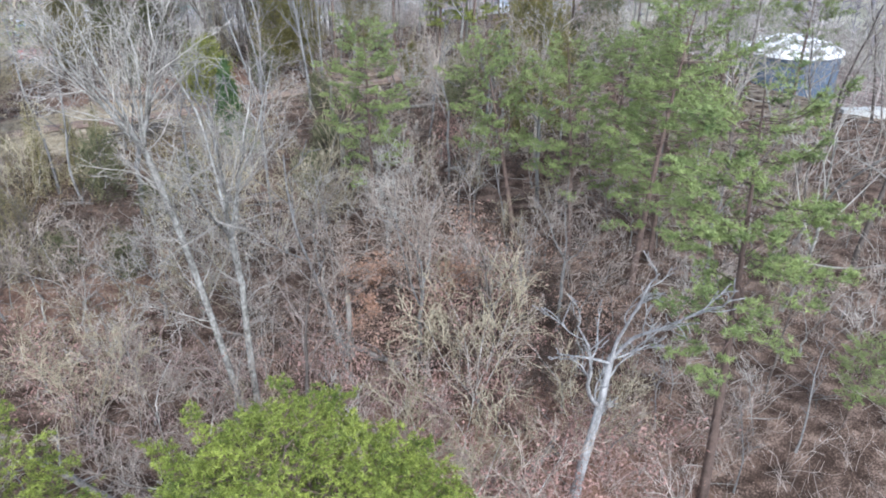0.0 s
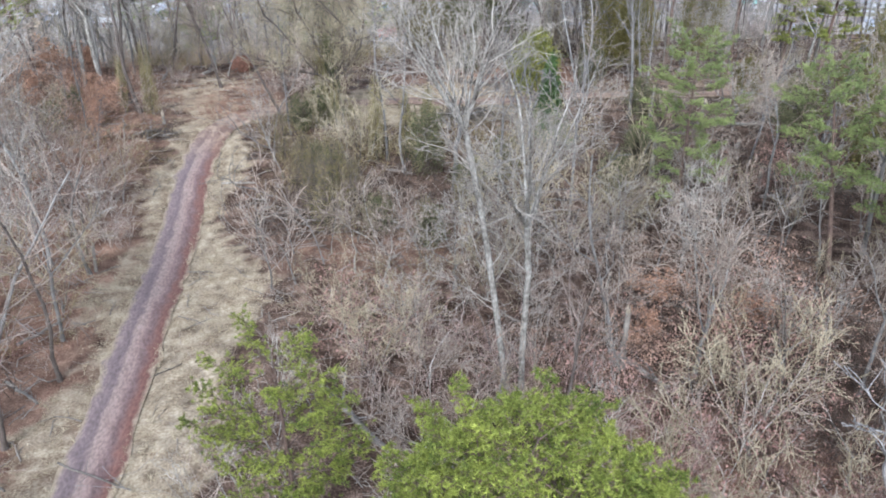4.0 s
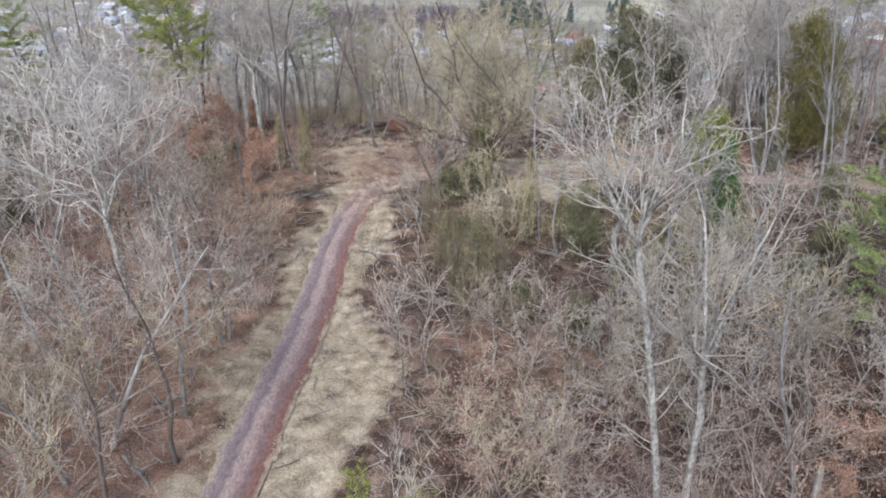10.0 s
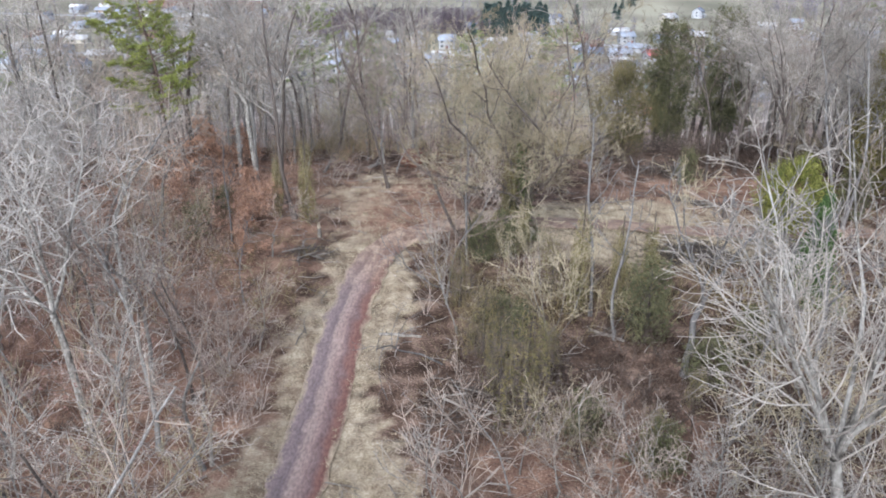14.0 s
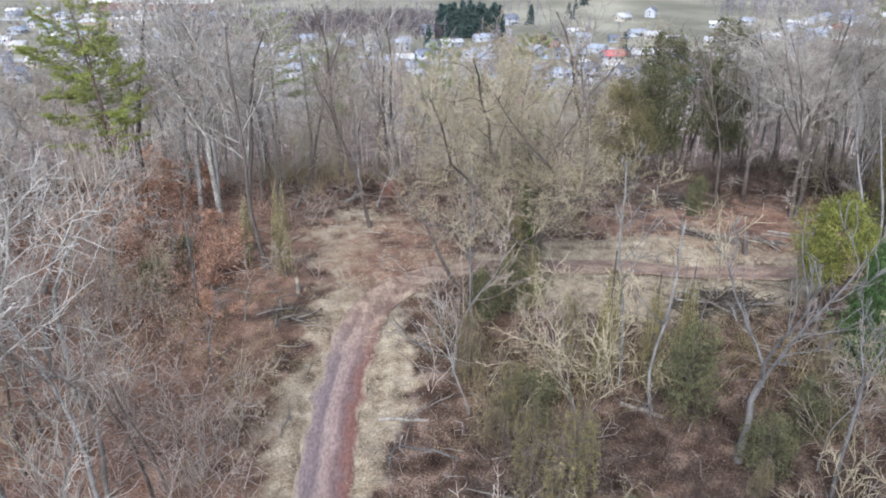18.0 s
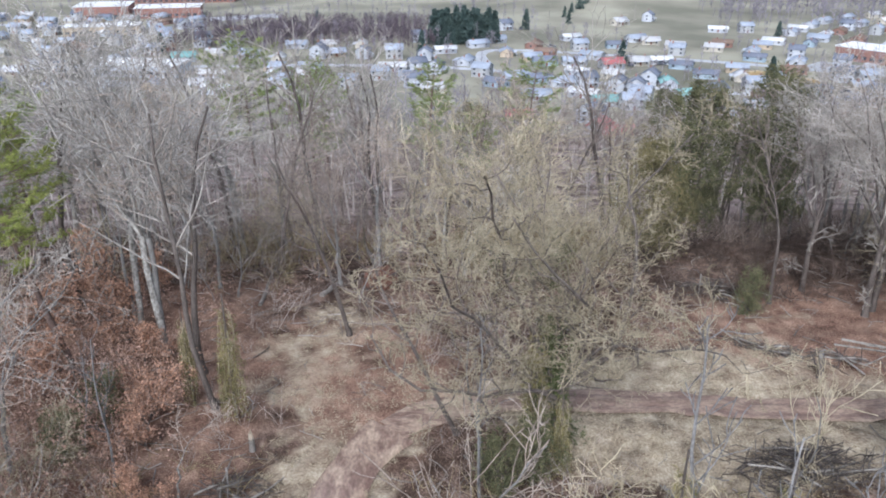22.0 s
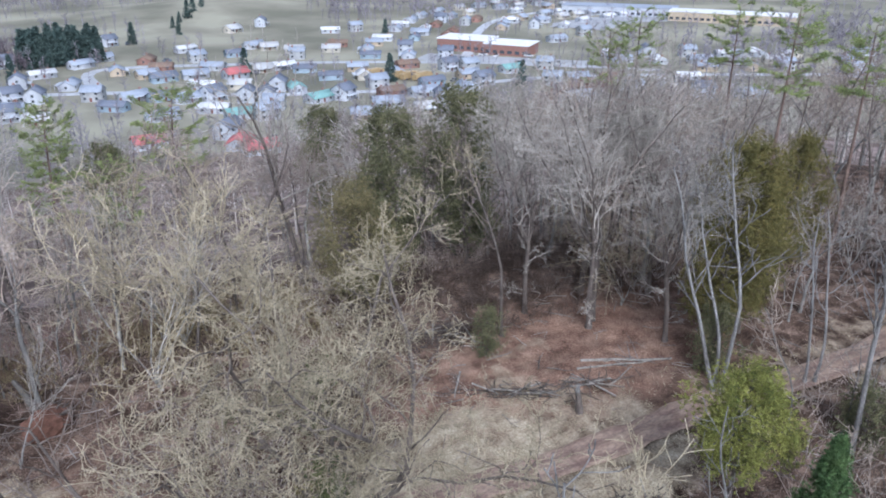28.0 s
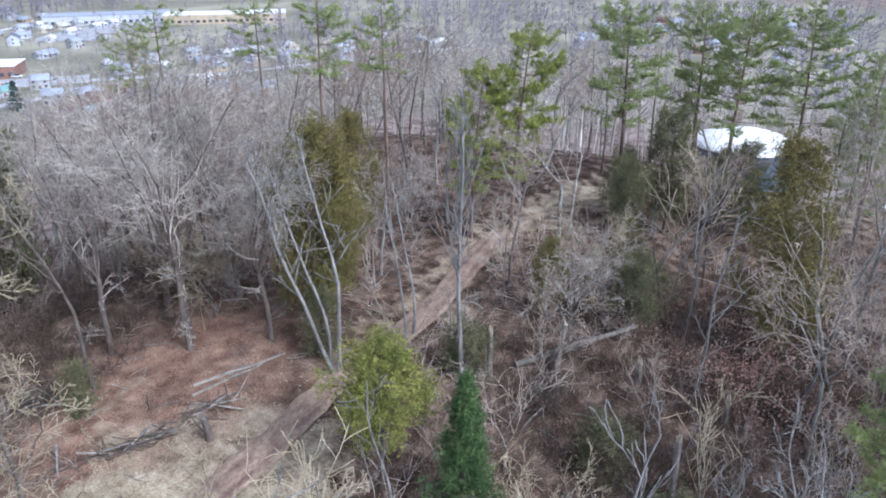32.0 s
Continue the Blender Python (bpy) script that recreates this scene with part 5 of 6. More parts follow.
for _ in range(260):
    x, y = random.uniform(15, 50), random.uniform(78, 102)
    if (x < 29.5 and y < 93.5) or clearing(x, y)[0] > 0.1 or min((x - a) ** 2 + (y - b) ** 2 for a, b in TAKEN) < 2.0**2:
        continue
    plant(random.choice(("pole1", "pole4")), x, y, random.uniform(0.65, 1.0), (random.uniform(-0.05, 0.05), random.uniform(-0.05, 0.05)))
tries = 0
while counts["sapling"] < 230 and tries < 6000:
    tries += 1
    x, y = random.uniform(-36, 46), random.uniform(12, 92)
    if not in_view(np.array([x]), np.array([y]))[0] or clearing(x, y)[0] > 0.15 or (20 < x < 32 and 68 < y < 80) or (13 < x < 25 and 52 < y < 66) or (24 < x < 46 and 43 < y < 62) or (-21 < x < -9 and 60 < y < 76) or (10 < x < 29 and 72 < y < 90) or (-6 < x < 6 and 50 < y < 67) or random.random() < 0.85 * (-15 < x < 14 and 44 < y < 84) or min((x - a) ** 2 + (y - b) ** 2 for a, b in TAKEN) < 1.3**2:
        continue
    plant(f"sapling{random.randrange(4)}", x, y, random.uniform(0.45, 0.75) if y < 36 else random.uniform(0.6, 1.2), (random.uniform(-0.1, 0.1), random.uniform(-0.1, 0.1)))
    counts["sapling"] += 1

tries = 0
while tries < 45:
    tries += 1
    x, y = random.uniform(-34, -10), random.uniform(20, 70)
    if clearing(x, y)[0] > 0.1 or (x > -21 and y > 58) or min((x - a) ** 2 + (y - b) ** 2 for a, b in TAKEN) < 1.2**2:
        continue
    plant(f"sapling{random.choice((0, 2, 3))}", x, y, random.uniform(0.8, 1.35), (random.uniform(-0.12, 0.12), random.uniform(-0.12, 0.12)))

# woods on the far slopes
def far_tree(seed, tall, thick=1.0, limbs=30):
    r, s = np.random.default_rng(seed), Soup()
    tube(s, [(0, 0, -0.5), (0.1, 0, tall * 0.5), (0, 0.1, tall)], [0.16, 0.11, 0.03], 4)
    for _ in range(limbs):
        z = tall * r.uniform(0.3, 0.97)
        d = unit(np.append(r.normal(0, 1, 2), r.uniform(0.3, 1.4)))
        p = np.array((0, 0, z))
        q = p + d * tall * r.uniform(0.12, 0.3)
        tube(s, [p, q], [0.045 * thick, 0.015 * thick], 3)
        for _ in range(2):
            a = p + (q - p) * r.uniform(0.3, 1)
            tube(s, [a, a + unit(d + r.normal(0, 0.7, 3)) * tall * r.uniform(0.06, 0.14)], [0.02 * thick, 0.008 * thick], 3)
    return s.arrays()


fx, fy = dart(2100, -150, 270, -40, 275, lambda x, y: (rng.uniform(0, 1, len(x)) < np.where((x > 6) & (x < 36) & (y > 90), 0.6, 1)) & (np.sqrt(np.maximum(0, y - 86) ** 2 + np.maximum(0, x - 72) ** 2) > 16) & ((np.abs(x - 1.5) > 5) | (y > 168)) & (y < 232 - 0.1 * np.abs(x)) & (y > np.where(x > 82, -60, 100)) & (y < 330 - x))
rows = np.stack([fx, fy, height(fx, fy), rng.uniform(0.7, 1.2, len(fx))], -1)
M["far_wood"] = by_island(mat("far_wood", (0.20, 0.158, 0.135), (0.62, 0.58, 0.55), 0.08, 0.9, 0, c3=(0.36, 0.32, 0.295)), 0.6, 1.45)
tagged(new("woods", scatter([far_tree(s, 12.6, 1.25) for s in range(6)], rows, rng, 0.04).mesh("woods", M["far_wood"])), "grey leafless woods on the slope below the hilltop", "woods", kind="stuff")


# ---- the town in the valley ----
def paint(name, c, rough=0.7):
    return mat(name, tuple(0.86 * v for v in c), tuple(min(0.9, 1.1 * v) for v in c), 0.6, rough, 0, 0.08, 5.0)


M["blue_spruce"] = by_island(mat("blue_spruce", (0.045, 0.075, 0.07), (0.10, 0.14, 0.125), 0.3, 0.8, 0), 0.7, 1.3)
# far leafless trees, with a bluish distance haze mixed into their colour
M["hazed_far"] = by_island(mat("hazed_far", (0.19, 0.172, 0.195), (0.36, 0.335, 0.37), 0.05, 0.9, 0), 0.75, 1.3)
M["pane"] = mat("window_pane", (0.05, 0.055, 0.065), (0.10, 0.11, 0.125), 1.0, 0.15, 0, 0.1)
# white walls and grey roofs lean blue, standing in for distance haze
WALLS = [paint(f"siding_{n}", c) for n, c in (("white", (0.52, 0.545, 0.59)), ("cream", (0.58, 0.54, 0.46)), ("brick", (0.32, 0.19, 0.155)), ("grey", (0.45, 0.46, 0.47)), ("blue", (0.36, 0.45, 0.53)), ("tan", (0.52, 0.43, 0.32)))]
ROOFS = [paint(f"shingle_{n}", c, 0.85) for n, c in (("grey", (0.37, 0.41, 0.48)), ("dark", (0.19, 0.21, 0.26)), ("brown", (0.24, 0.17, 0.13)), ("light", (0.55, 0.55, 0.55)), ("red", (0.50, 0.17, 0.17)), ("green", (0.24, 0.42, 0.40)), ("white", (0.70, 0.71, 0.72)))]
DOOR = paint("door_paint", (0.20, 0.08, 0.06))
HOUSES = []


def gable(w, d, z, rise, over):
    """A pitched roof with overhanging eaves, 0.2 thick; the ridge runs along x."""
    x, y = w / 2 + over, d / 2 + over
    s = Soup()
    drop = rise * over / (d / 2)
    v = [(-x, -y, z - drop), (x, -y, z - drop), (x, 0, z + rise), (-x, 0, z + rise), (-x, y, z - drop), (x, y, z - drop)]
    low = [(a, b, c - 0.22) for a, b, c in v]
    f = [(0, 1, 2), (0, 2, 3), (3, 2, 5), (3, 5, 4)]
    g = [(c + 6, b + 6, a + 6) for a, b, c in f]
    rim = [(0, 1), (1, 2), (2, 5), (5, 4), (4, 3), (3, 0)]
    e = [t for a, b in rim for t in ((a, a + 6, b + 6), (a, b + 6, b))]
    s.add(v + low, f + g + e)
    return s


def gable_walls(w, d, tall, rise):
    s = Soup()
    x, y = w / 2, d / 2
    v = [(-x, -y, -1.0), (x, -y, -1.0), (x, y, -1.0), (-x, y, -1.0), (-x, -y, tall), (x, -y, tall), (x, y, tall), (-x, y, tall), (-x, 0, tall + rise - 0.1), (x, 0, tall + rise - 0.1)]
    s.add(v, [(0, 1, 5), (0, 5, 4), (2, 3, 7), (2, 7, 6), (1, 2, 6), (1, 6, 5), (5, 6, 9), (3, 0, 4), (3, 4, 7), (7, 4, 8)])
    return s


def house_kind(w, d, tall, rise, wall, roof, label, porch=False, chimney=True):
    root = new("house")
    body = part("wall", gable_walls(w, d, tall, rise).mesh("wall", WALLS[wall]), root)
    top = part("roof", gable(w, d, tall, rise, 0.5).mesh("roof", ROOFS[roof]), root)
    if chimney:
        part("chimney", boxes("chimney", WALLS[2], (w * 0.25, 0.3, tall + rise * 0.5, w * 0.25 + 0.8, 1.1, tall + rise + 0.9)), top)
    floors = 2 if tall > 4.5 else 1
    for fl in range(floors):
        for sx in (-0.3, 0.3):
            for sy in (-1, 1):
                x, y, z = sx * w, sy * d / 2, 1.0 + 2.7 * fl
                part("window", boxes("window", M["pane"], (x - 0.6, y - 0.06, z, x + 0.6, y + 0.06, z + 1.3)), root)
        for sx in (-1, 1):
            part("window", boxes("window", M["pane"], (sx * w / 2 - 0.06, -0.6, 1.0 + 2.7 * fl, sx * w / 2 + 0.06, 0.6, 2.3 + 2.7 * fl)), root)
    part("door", boxes("door", DOOR, (-0.5, -d / 2 - 0.07, 0, 0.5, -d / 2 + 0.07, 2.05)), root)
    if porch:
        part("porch", boxes("porch", WALLS[0], (-w * 0.35, -d / 2 - 2.2, 2.5, w * 0.35, -d / 2 - 0.08, 2.7), (-w * 0.35, -d / 2 - 2.2, -0.5, -w * 0.35 + 0.2, -d / 2 - 2.0, 2.5), (w * 0.35 - 0.2, -d / 2 - 2.2, -0.5, w * 0.35, -d / 2 - 2.0, 2.5)), root)
    tagged(root, label, "house", "houses in the valley")
    HOUSES.append([root, False])


house_kind(13, 8, 3.0, 2.2, 0, 0, "white single-storey house with a grey shingle roof", True)
house_kind(9, 8, 5.6, 2.8, 0, 1, "white two-storey house with a dark roof", True)
house_kind(12, 8, 3.0, 2.0, 2, 2, "low brick house with a brown roof")
house_kind(11, 7.5, 3.0, 2.4, 1, 3, "cream house with a light grey roof", True)
house_kind(9, 8, 5.4, 2.6, 3, 0, "grey two-storey house with a shingle roof")
house_kind(12, 7, 3.0, 2.0, 4, 1, "pale blue house with a dark roof")
house_kind(13, 7.5, 2.9, 1.8, 0, 6, "white house with a white metal roof")
house_kind(11, 8, 3.2, 2.2, 5, 0, "tan house with a grey roof", True)
house_kind(12, 8, 3.0, 2.2, 0, 5, "white house with a green metal roof")
house_kind(11, 8, 3.0, 2.4, 0, 4, "white house with a red roof")


def put_house(k, x, y, turn):
    root, used = HOUSES[k]
    m = pose(x, y, float(height(x, y)) + 0.3, 0, 0, turn) @ Matrix.Diagonal((0.92, 0.9, 0.86, 1))
    if used:
        copy_thing(root, m)
    else:
        root.matrix_basis = m
        HOUSES[k][1] = True


# street grey with a slight blue haze tint painted in
asphalt = mat("asphalt", (0.40, 0.41, 0.43), (0.56, 0.57, 0.59), 0.3, 0.9, 0, 0.1)
STREETS = [
    [(-330, 412), (-150, 405), (-20, 402), (40, 385), (85, 350), (120, 330), (160, 318), (220, 310), (300, 270), (420, 200)],
    [(40, 385), (48, 440), (110, 420), (160, 395), (205, 365), (235, 340), (270, 300)],
    [(-150, 405), (-140, 480), (-190, 540), (-330, 570)],
    [(205, 365), (260, 440), (330, 500), (450, 520)],
]
for pts in STREETS:
    tagged(ribbon("street", curve(pts, 8), 3.6, 0.35, asphalt, 5), "pale asphalt street through the town", "street", kind="structure")
put_house(8, -103, 420, 5)
put_house(1, -39, 424, 80)
put_house(1, -17, 422, 80)
put_house(4, -2, 421, 0)
put_house(1, 13, 415, 80)
put_house(6, -3, 386, 0)
put_house(1, 16, 379, 70)
put_house(0, -74, 427, 10)
put_house(6, -81, 377, 0)
put_house(6, -72, 341, 0)
put_house(0, -176, 447, 5)
put_house(7, -177, 469, 5)
put_house(2, -163, 457, 5)
put_house(7, -31, 429, 10)
put_house(4, -123, 438, 10)
put_house(2, -119, 450, 20)
put_house(1, 66, 514, 20)
put_house(0, 25, 478, 10)
put_house(7, 38, 470, 10)
put_house(0, 54, 467, 5)
put_house(6, 24, 435, 10)
put_house(2, 72, 448, 60)
put_house(7, 64, 409, 10)
put_house(5, 68, 396, 5)
put_house(6, 97, 472, 20)
put_house(3, 140, 528, 30)
put_house(1, 163, 542, 60)
put_house(6, 191, 496, -20)
put_house(9, 97, 387, 10)
put_house(3, 112, 394, 0)
put_house(6, 123, 397, 0)
put_house(4, 94, 438, 10)
put_house(5, 115, 444, 0)
put_house(0, 132, 465, 20)
put_house(3, 137, 455, -10)
put_house(0, 82, 397, 0)
put_house(0, 49, 362, 20)
put_house(5, 58, 356, 20)
put_house(0, 66, 347, 10)
put_house(1, 75, 344, 20)
put_house(1, 85, 334, 60)
put_house(1, 91, 329, 70)
put_house(1, 103, 349, 60)
put_house(8, 108, 342, 80)
put_house(8, 107, 317, 20)
put_house(1, 117, 316, 30)
put_house(4, 139, 331, 0)
put_house(2, 136, 313, 0)
put_house(0, 146, 305, 0)
put_house(5, 161, 324, 0)
put_house(8, 73, 305, 0)
put_house(4, 80, 298, 0)
put_house(0, 50, 320, 0)
put_house(9, 37, 278, 0)
put_house(9, 58, 258, 60)
put_house(9, 60, 246, 0)
put_house(1, 60, 276, 40)
put_house(1, 8, 386, 20)
put_house(4, 207, 494, 0)
put_house(1, 5, 350, 0)
put_house(1, 12, 472, 0)
put_house(1, 186, 351, 0)
put_house(4, 194, 346, 0)
put_house(1, 179, 312, 0)
put_house(8, 208, 332, 0)
put_house(0, 287, 396, 0)
put_house(4, 316, 406, 0)
random.seed(9)
spots = [(o.matrix_basis.translation.x, o.matrix_basis.translation.y) for o in scene.objects if o.name.startswith("house")]
for s, pts in enumerate(STREETS):
    line = curve(pts, 1.0)
    for side in (-1, 1):
        for row in (13, 32, 52):
            for k in range(random.randrange(6, 20), len(line) - 1, 18):
                t = line[k + 1] - line[k]
                t /= np.linalg.norm(t)
                x, y = line[k] + np.array((t[1], -t[0])) * side * (row + random.uniform(-2, 2))
                if not (-270 < x < 420 and 215 < y < 600) or math.hypot((x - 150) / 60, (y - 580) / 95) < 1 or (205 < x < 300 and 345 < y < 440) or (-145 < x < -85 and 365 < y < 405):
                    continue
                if random.random() < 0.3 or min(np.hypot(*(curve(q, 6.0) - (x, y)).T).min() for q in STREETS) < 9 or any(math.hypot(x - a, y - b) < 14 for a, b in spots):
                    continue
                spots.append((x, y))
                put_house(random.choice((0, 0, 2, 3, 3, 4, 5, 6, 6, 7, 1)), x, y, math.degrees(math.atan2(t[1], t[0])) + (180 if side < 0 else 0) + random.choice((0, 0, 90)))
for k in range(34):
    put_house(random.choice((0, 1, 2, 3, 4, 6, 7)), 430 + 26 * (k % 6) + random.uniform(-6, 6), -20 + 34 * (k // 6) + random.uniform(-8, 8), random.choice((0, 20, 90, 110)))

# the long brick school with pale roofs
brick_far = paint("school_brick", (0.30, 0.165, 0.135))
flat_white = paint("membrane_roof", (0.78, 0.78, 0.77))


def block(name, label, category, x, y, turn, wings, wall, roof):
    """A flat-roofed building of several wings: x0, y0, x1, y1, height."""
    root = new(name)
    for x0, y0, x1, y1, tall in wings:
        part("wall", boxes("wall", wall, (x0, y0, -2, x1, y1, tall)), root)
        part("roof", boxes("roof", roof, (x0 - 0.4, y0 - 0.4, tall, x1 + 0.4, y1 + 0.4, tall + 0.5)), root)
        for i in range(int((x1 - x0) / 4)):
            part("window", boxes("window", M["pane"], (x0 + 1 + 4 * i, y0 - 0.08, 1.2, x0 + 3.4 + 4 * i, y0 + 0.08, 2.8)), root)
    root.matrix_basis = pose(x, y, float(height(x, y)), 0, 0, turn)
    return tagged(root, label, category)


block("school", "red brick school with long white flat roofs", "school", 236, 388, -55, ((-28, -8, 0, 10, 6), (0, -12, 24, 6, 5.5)), brick_far, flat_white)
block("warehouse", "long white metal warehouse", "warehouse", -115, 388, -12, ((-21, -8, 21, 8, 5),), WALLS[0], flat_white)
block("factory", "brick factory with pale flat roofs", "factory", -178, 590, 8, ((-34, -10, 0, 18, 8), (4, -12, 46, 10, 6.5)), brick_far, flat_white)
block("store", "long pale store building", "store", 440, 400, -55, ((-40, -10, 40, 10, 6),), WALLS[5], flat_white)

block("depot", "brick depot with a pale roof", "depot", -165, 680, 5, ((-45, -12, 40, 12, 11),), brick_far, flat_white)
block("workshop", "low tan workshop with a flat roof", "workshop", -172, 512, 10, ((-20, -6, 22, 8, 5),), WALLS[5], flat_white)
block("market", "long white market hall", "market", 405, 470, -50, ((-40, -10, 40, 10, 6),), WALLS[0], ROOFS[0])

lot = mat("lot_asphalt", (0.33, 0.335, 0.35), (0.47, 0.475, 0.49), 0.2, 0.9, 0, 0.1)
for pts, half in (([(196, 392), (222, 362), (252, 330)], 13), ([(-160, 560), (-120, 575), (-80, 590)], 12), ([(-150, 372), (-115, 366), (-80, 368)], 8), ([(330, 430), (370, 450), (430, 440)], 22)):
    tagged(ribbon("parking_lot", curve(pts, 8), half, 0.4, lot, 7), "pale grey asphalt parking lot", "parking lot", kind="structure")


def vehicle(name, label, category, size, paint_of, spots_of):
    """A far vehicle: body, cabin glass and four wheels."""
    length, wide, tall, cab = size
    root = new(name)
    part("body", boxes("body", paint_of, (-length / 2, -wide / 2, 0.35, length / 2, wide / 2, tall)), root)
    part("cabin", boxes("cabin", M["pane"] if cab < 1 else paint_of, (-length * 0.3 * cab, -wide / 2 + 0.1, tall, length * 0.25 * cab, wide / 2 - 0.1, tall + 0.55)), root)
    wheel = bmesh.new()
    bmesh.ops.create_cone(wheel, cap_ends=True, segments=10, radius1=0.35, radius2=0.35, depth=0.25, matrix=Matrix.Rotation(math.pi / 2, 4, "X"))
    tyre = from_bm("wheel", wheel, ROOFS[1])
    for sx in (-0.32, 0.32):
        for sy in (-1, 1):
            w = part("wheel", tyre, root)
            w.location = (sx * length, sy * wide / 2, 0.35)
    tagged(root, label, category)
    for k, (x, y, turn) in enumerate(spots_of):
        m = pose(x, y, float(height(x, y)) + 0.42, 0, 0, turn)
        if k:
            copy_thing(root, m)
        else:
            root.matrix_basis = m


random.seed(21)
vehicle("car", "white car parked in the town", "car", (4.4, 1.8, 0.95, 0.95), paint("car_white", (0.75, 0.76, 0.77), 0.3), [(random.uniform(198, 250), random.uniform(335, 385), random.choice((-50, 40))) for _ in range(14)] + [(random.uniform(-140, -90), 366 + random.uniform(-4, 4), 80) for _ in range(6)])
vehicle("car", "dark car parked in the town", "car", (4.4, 1.8, 0.95, 0.95), paint("car_dark", (0.10, 0.11, 0.13), 0.3), [(x + random.uniform(9, 12), y + random.uniform(-3, 3), random.choice((0, 90))) for x, y in spots[4:60:5]])
vehicle("bus", "yellow school bus in the lot", "bus", (11, 2.5, 2.6, 1.0), paint("bus_yellow", (0.50, 0.37, 0.20), 0.4), [(150, 356, 20), (156, 345, 20), (160, 341, 20), (164, 337, 20)])

# trees among the houses
def far_evergreen(seed):
    r, s = np.random.default_rng(seed), Soup()
    tube(s, [(0, 0, -0.5), (0, 0, 9)], [0.2, 0.05], 4)
    for _ in range(150):
        z = r.uniform(0.06, 1) ** 1.2
        a, rr = r.uniform(0, 2 * np.pi), 2.6 * (1 - z) ** 0.7 * math.sqrt(r.uniform(0.1, 1))
        v, f = tuft(r, 6, 0.9, 0.4, 0.1, 0.0)
        s.add(v + (math.cos(a) * rr, math.sin(a) * rr, z * 9.5), f)
    return s.arrays()


grove_x = np.concatenate([rng.uniform(19, 54, 60), (78, 109, 112, 120, 128, 136, 145, 12, -49, -120, 103, 150, 215, 190)])
grove_y = np.concatenate([rng.uniform(458, 480, 60), (512, 533, 560, 575, 585, 600, 612, 430, 534, 445, 392, 340, 470, 300)])
rows = np.stack([grove_x, grove_y, height(grove_x, grove_y), np.where(np.arange(len(grove_x)) < 60, rng.uniform(1.1, 1.9, len(grove_x)), rng.uniform(0.7, 1.3, len(grove_x)))], -1)
tagged(new("evergreens", scatter([far_evergreen(s) for s in range(3)], rows, rng, 0.03).mesh("evergreens", M["blue_spruce"])), "dark blue-green evergreens in the valley", "trees", kind="stuff")
tx = np.concatenate([rng.uniform(-115, 25, 40), rng.uniform(-300, 420, 1100), rng.uniform(-320, 420, 500), rng.uniform(-140, 240, 300)])
ty = np.concatenate([rng.uniform(468, 525, 40), rng.uniform(235, 600, 1100), rng.uniform(640, 740, 500), rng.uniform(215, 290, 300)])
k = (np.hypot((tx - 150) / 55, (ty - 570) / 110) > 1) & (np.array([np.hypot(np.array(spots)[:, 0] - a, np.array(spots)[:, 1] - b).min() for a, b in zip(tx, ty)]) > 7)
tx, ty = tx[k], ty[k]
rows = np.stack([tx, ty, height(tx, ty), rng.uniform(0.55, 1.0, len(tx))], -1)
tagged(new("town_trees", scatter([far_tree(s + 20, 11, 2.8, 18) for s in range(3)], rows, rng, 0.04).mesh("town_trees", M["hazed_far"])), "bare grey trees between the houses", "trees", kind="stuff")

# the dark wooded bank behind the first street
wx, wy = rng.uniform(-118, 20, 760), rng.uniform(446, 528, 760)
k = np.array([np.hypot(np.array(spots)[:, 0] - a, np.array(spots)[:, 1] - b).min() for a, b in zip(wx, wy)]) > 8
wx, wy = wx[k], wy[k]
rows = np.stack([wx, wy, height(wx, wy), rng.uniform(0.6, 1.05, len(wx))], -1)
M["dark_far"] = by_island(mat("dark_far", (0.09, 0.07, 0.085), (0.23, 0.19, 0.21), 0.05, 0.9, 0), 0.6, 1.4)
tagged(new("bank_woods", scatter([far_tree(s + 30, 10, 3.0, 22) for s in range(3)], rows, rng, 0.04).mesh("bank_woods", M["dark_far"])), "dark purple-brown leafless trees on a bank", "trees", kind="stuff")

# leafless woods at the far side of the valley
vx = np.concatenate([rng.uniform(430, 900, 800), rng.uniform(215, 520, 450), rng.uniform(-330, 220, 320), rng.uniform(230, 620, 700)])
vy = np.concatenate([rng.uniform(-140, 620, 800), rng.uniform(520, 700, 450), rng.uniform(690, 800, 320), rng.uniform(-80, 330, 700)])
k = (np.hypot((vx - 150) / 75, (vy - 600) / 110) > 1) & (np.hypot(vx - 440, vy - 400) > 55) & (np.hypot(vx - 405, vy - 470) > 50)
vx, vy = vx[k], vy[k]
rows = np.stack([vx, vy, height(vx, vy), rng.uniform(0.9, 1.6, len(vx))], -1)
tagged(new("valley_woods", scatter([far_tree(s + 50, 11, 5.5, 12) for s in range(3)], rows, rng, 0.04).mesh("valley_woods", M["hazed_far"])), "leafless woods across the valley, tinted purple-grey with haze", "trees", kind="stuff")

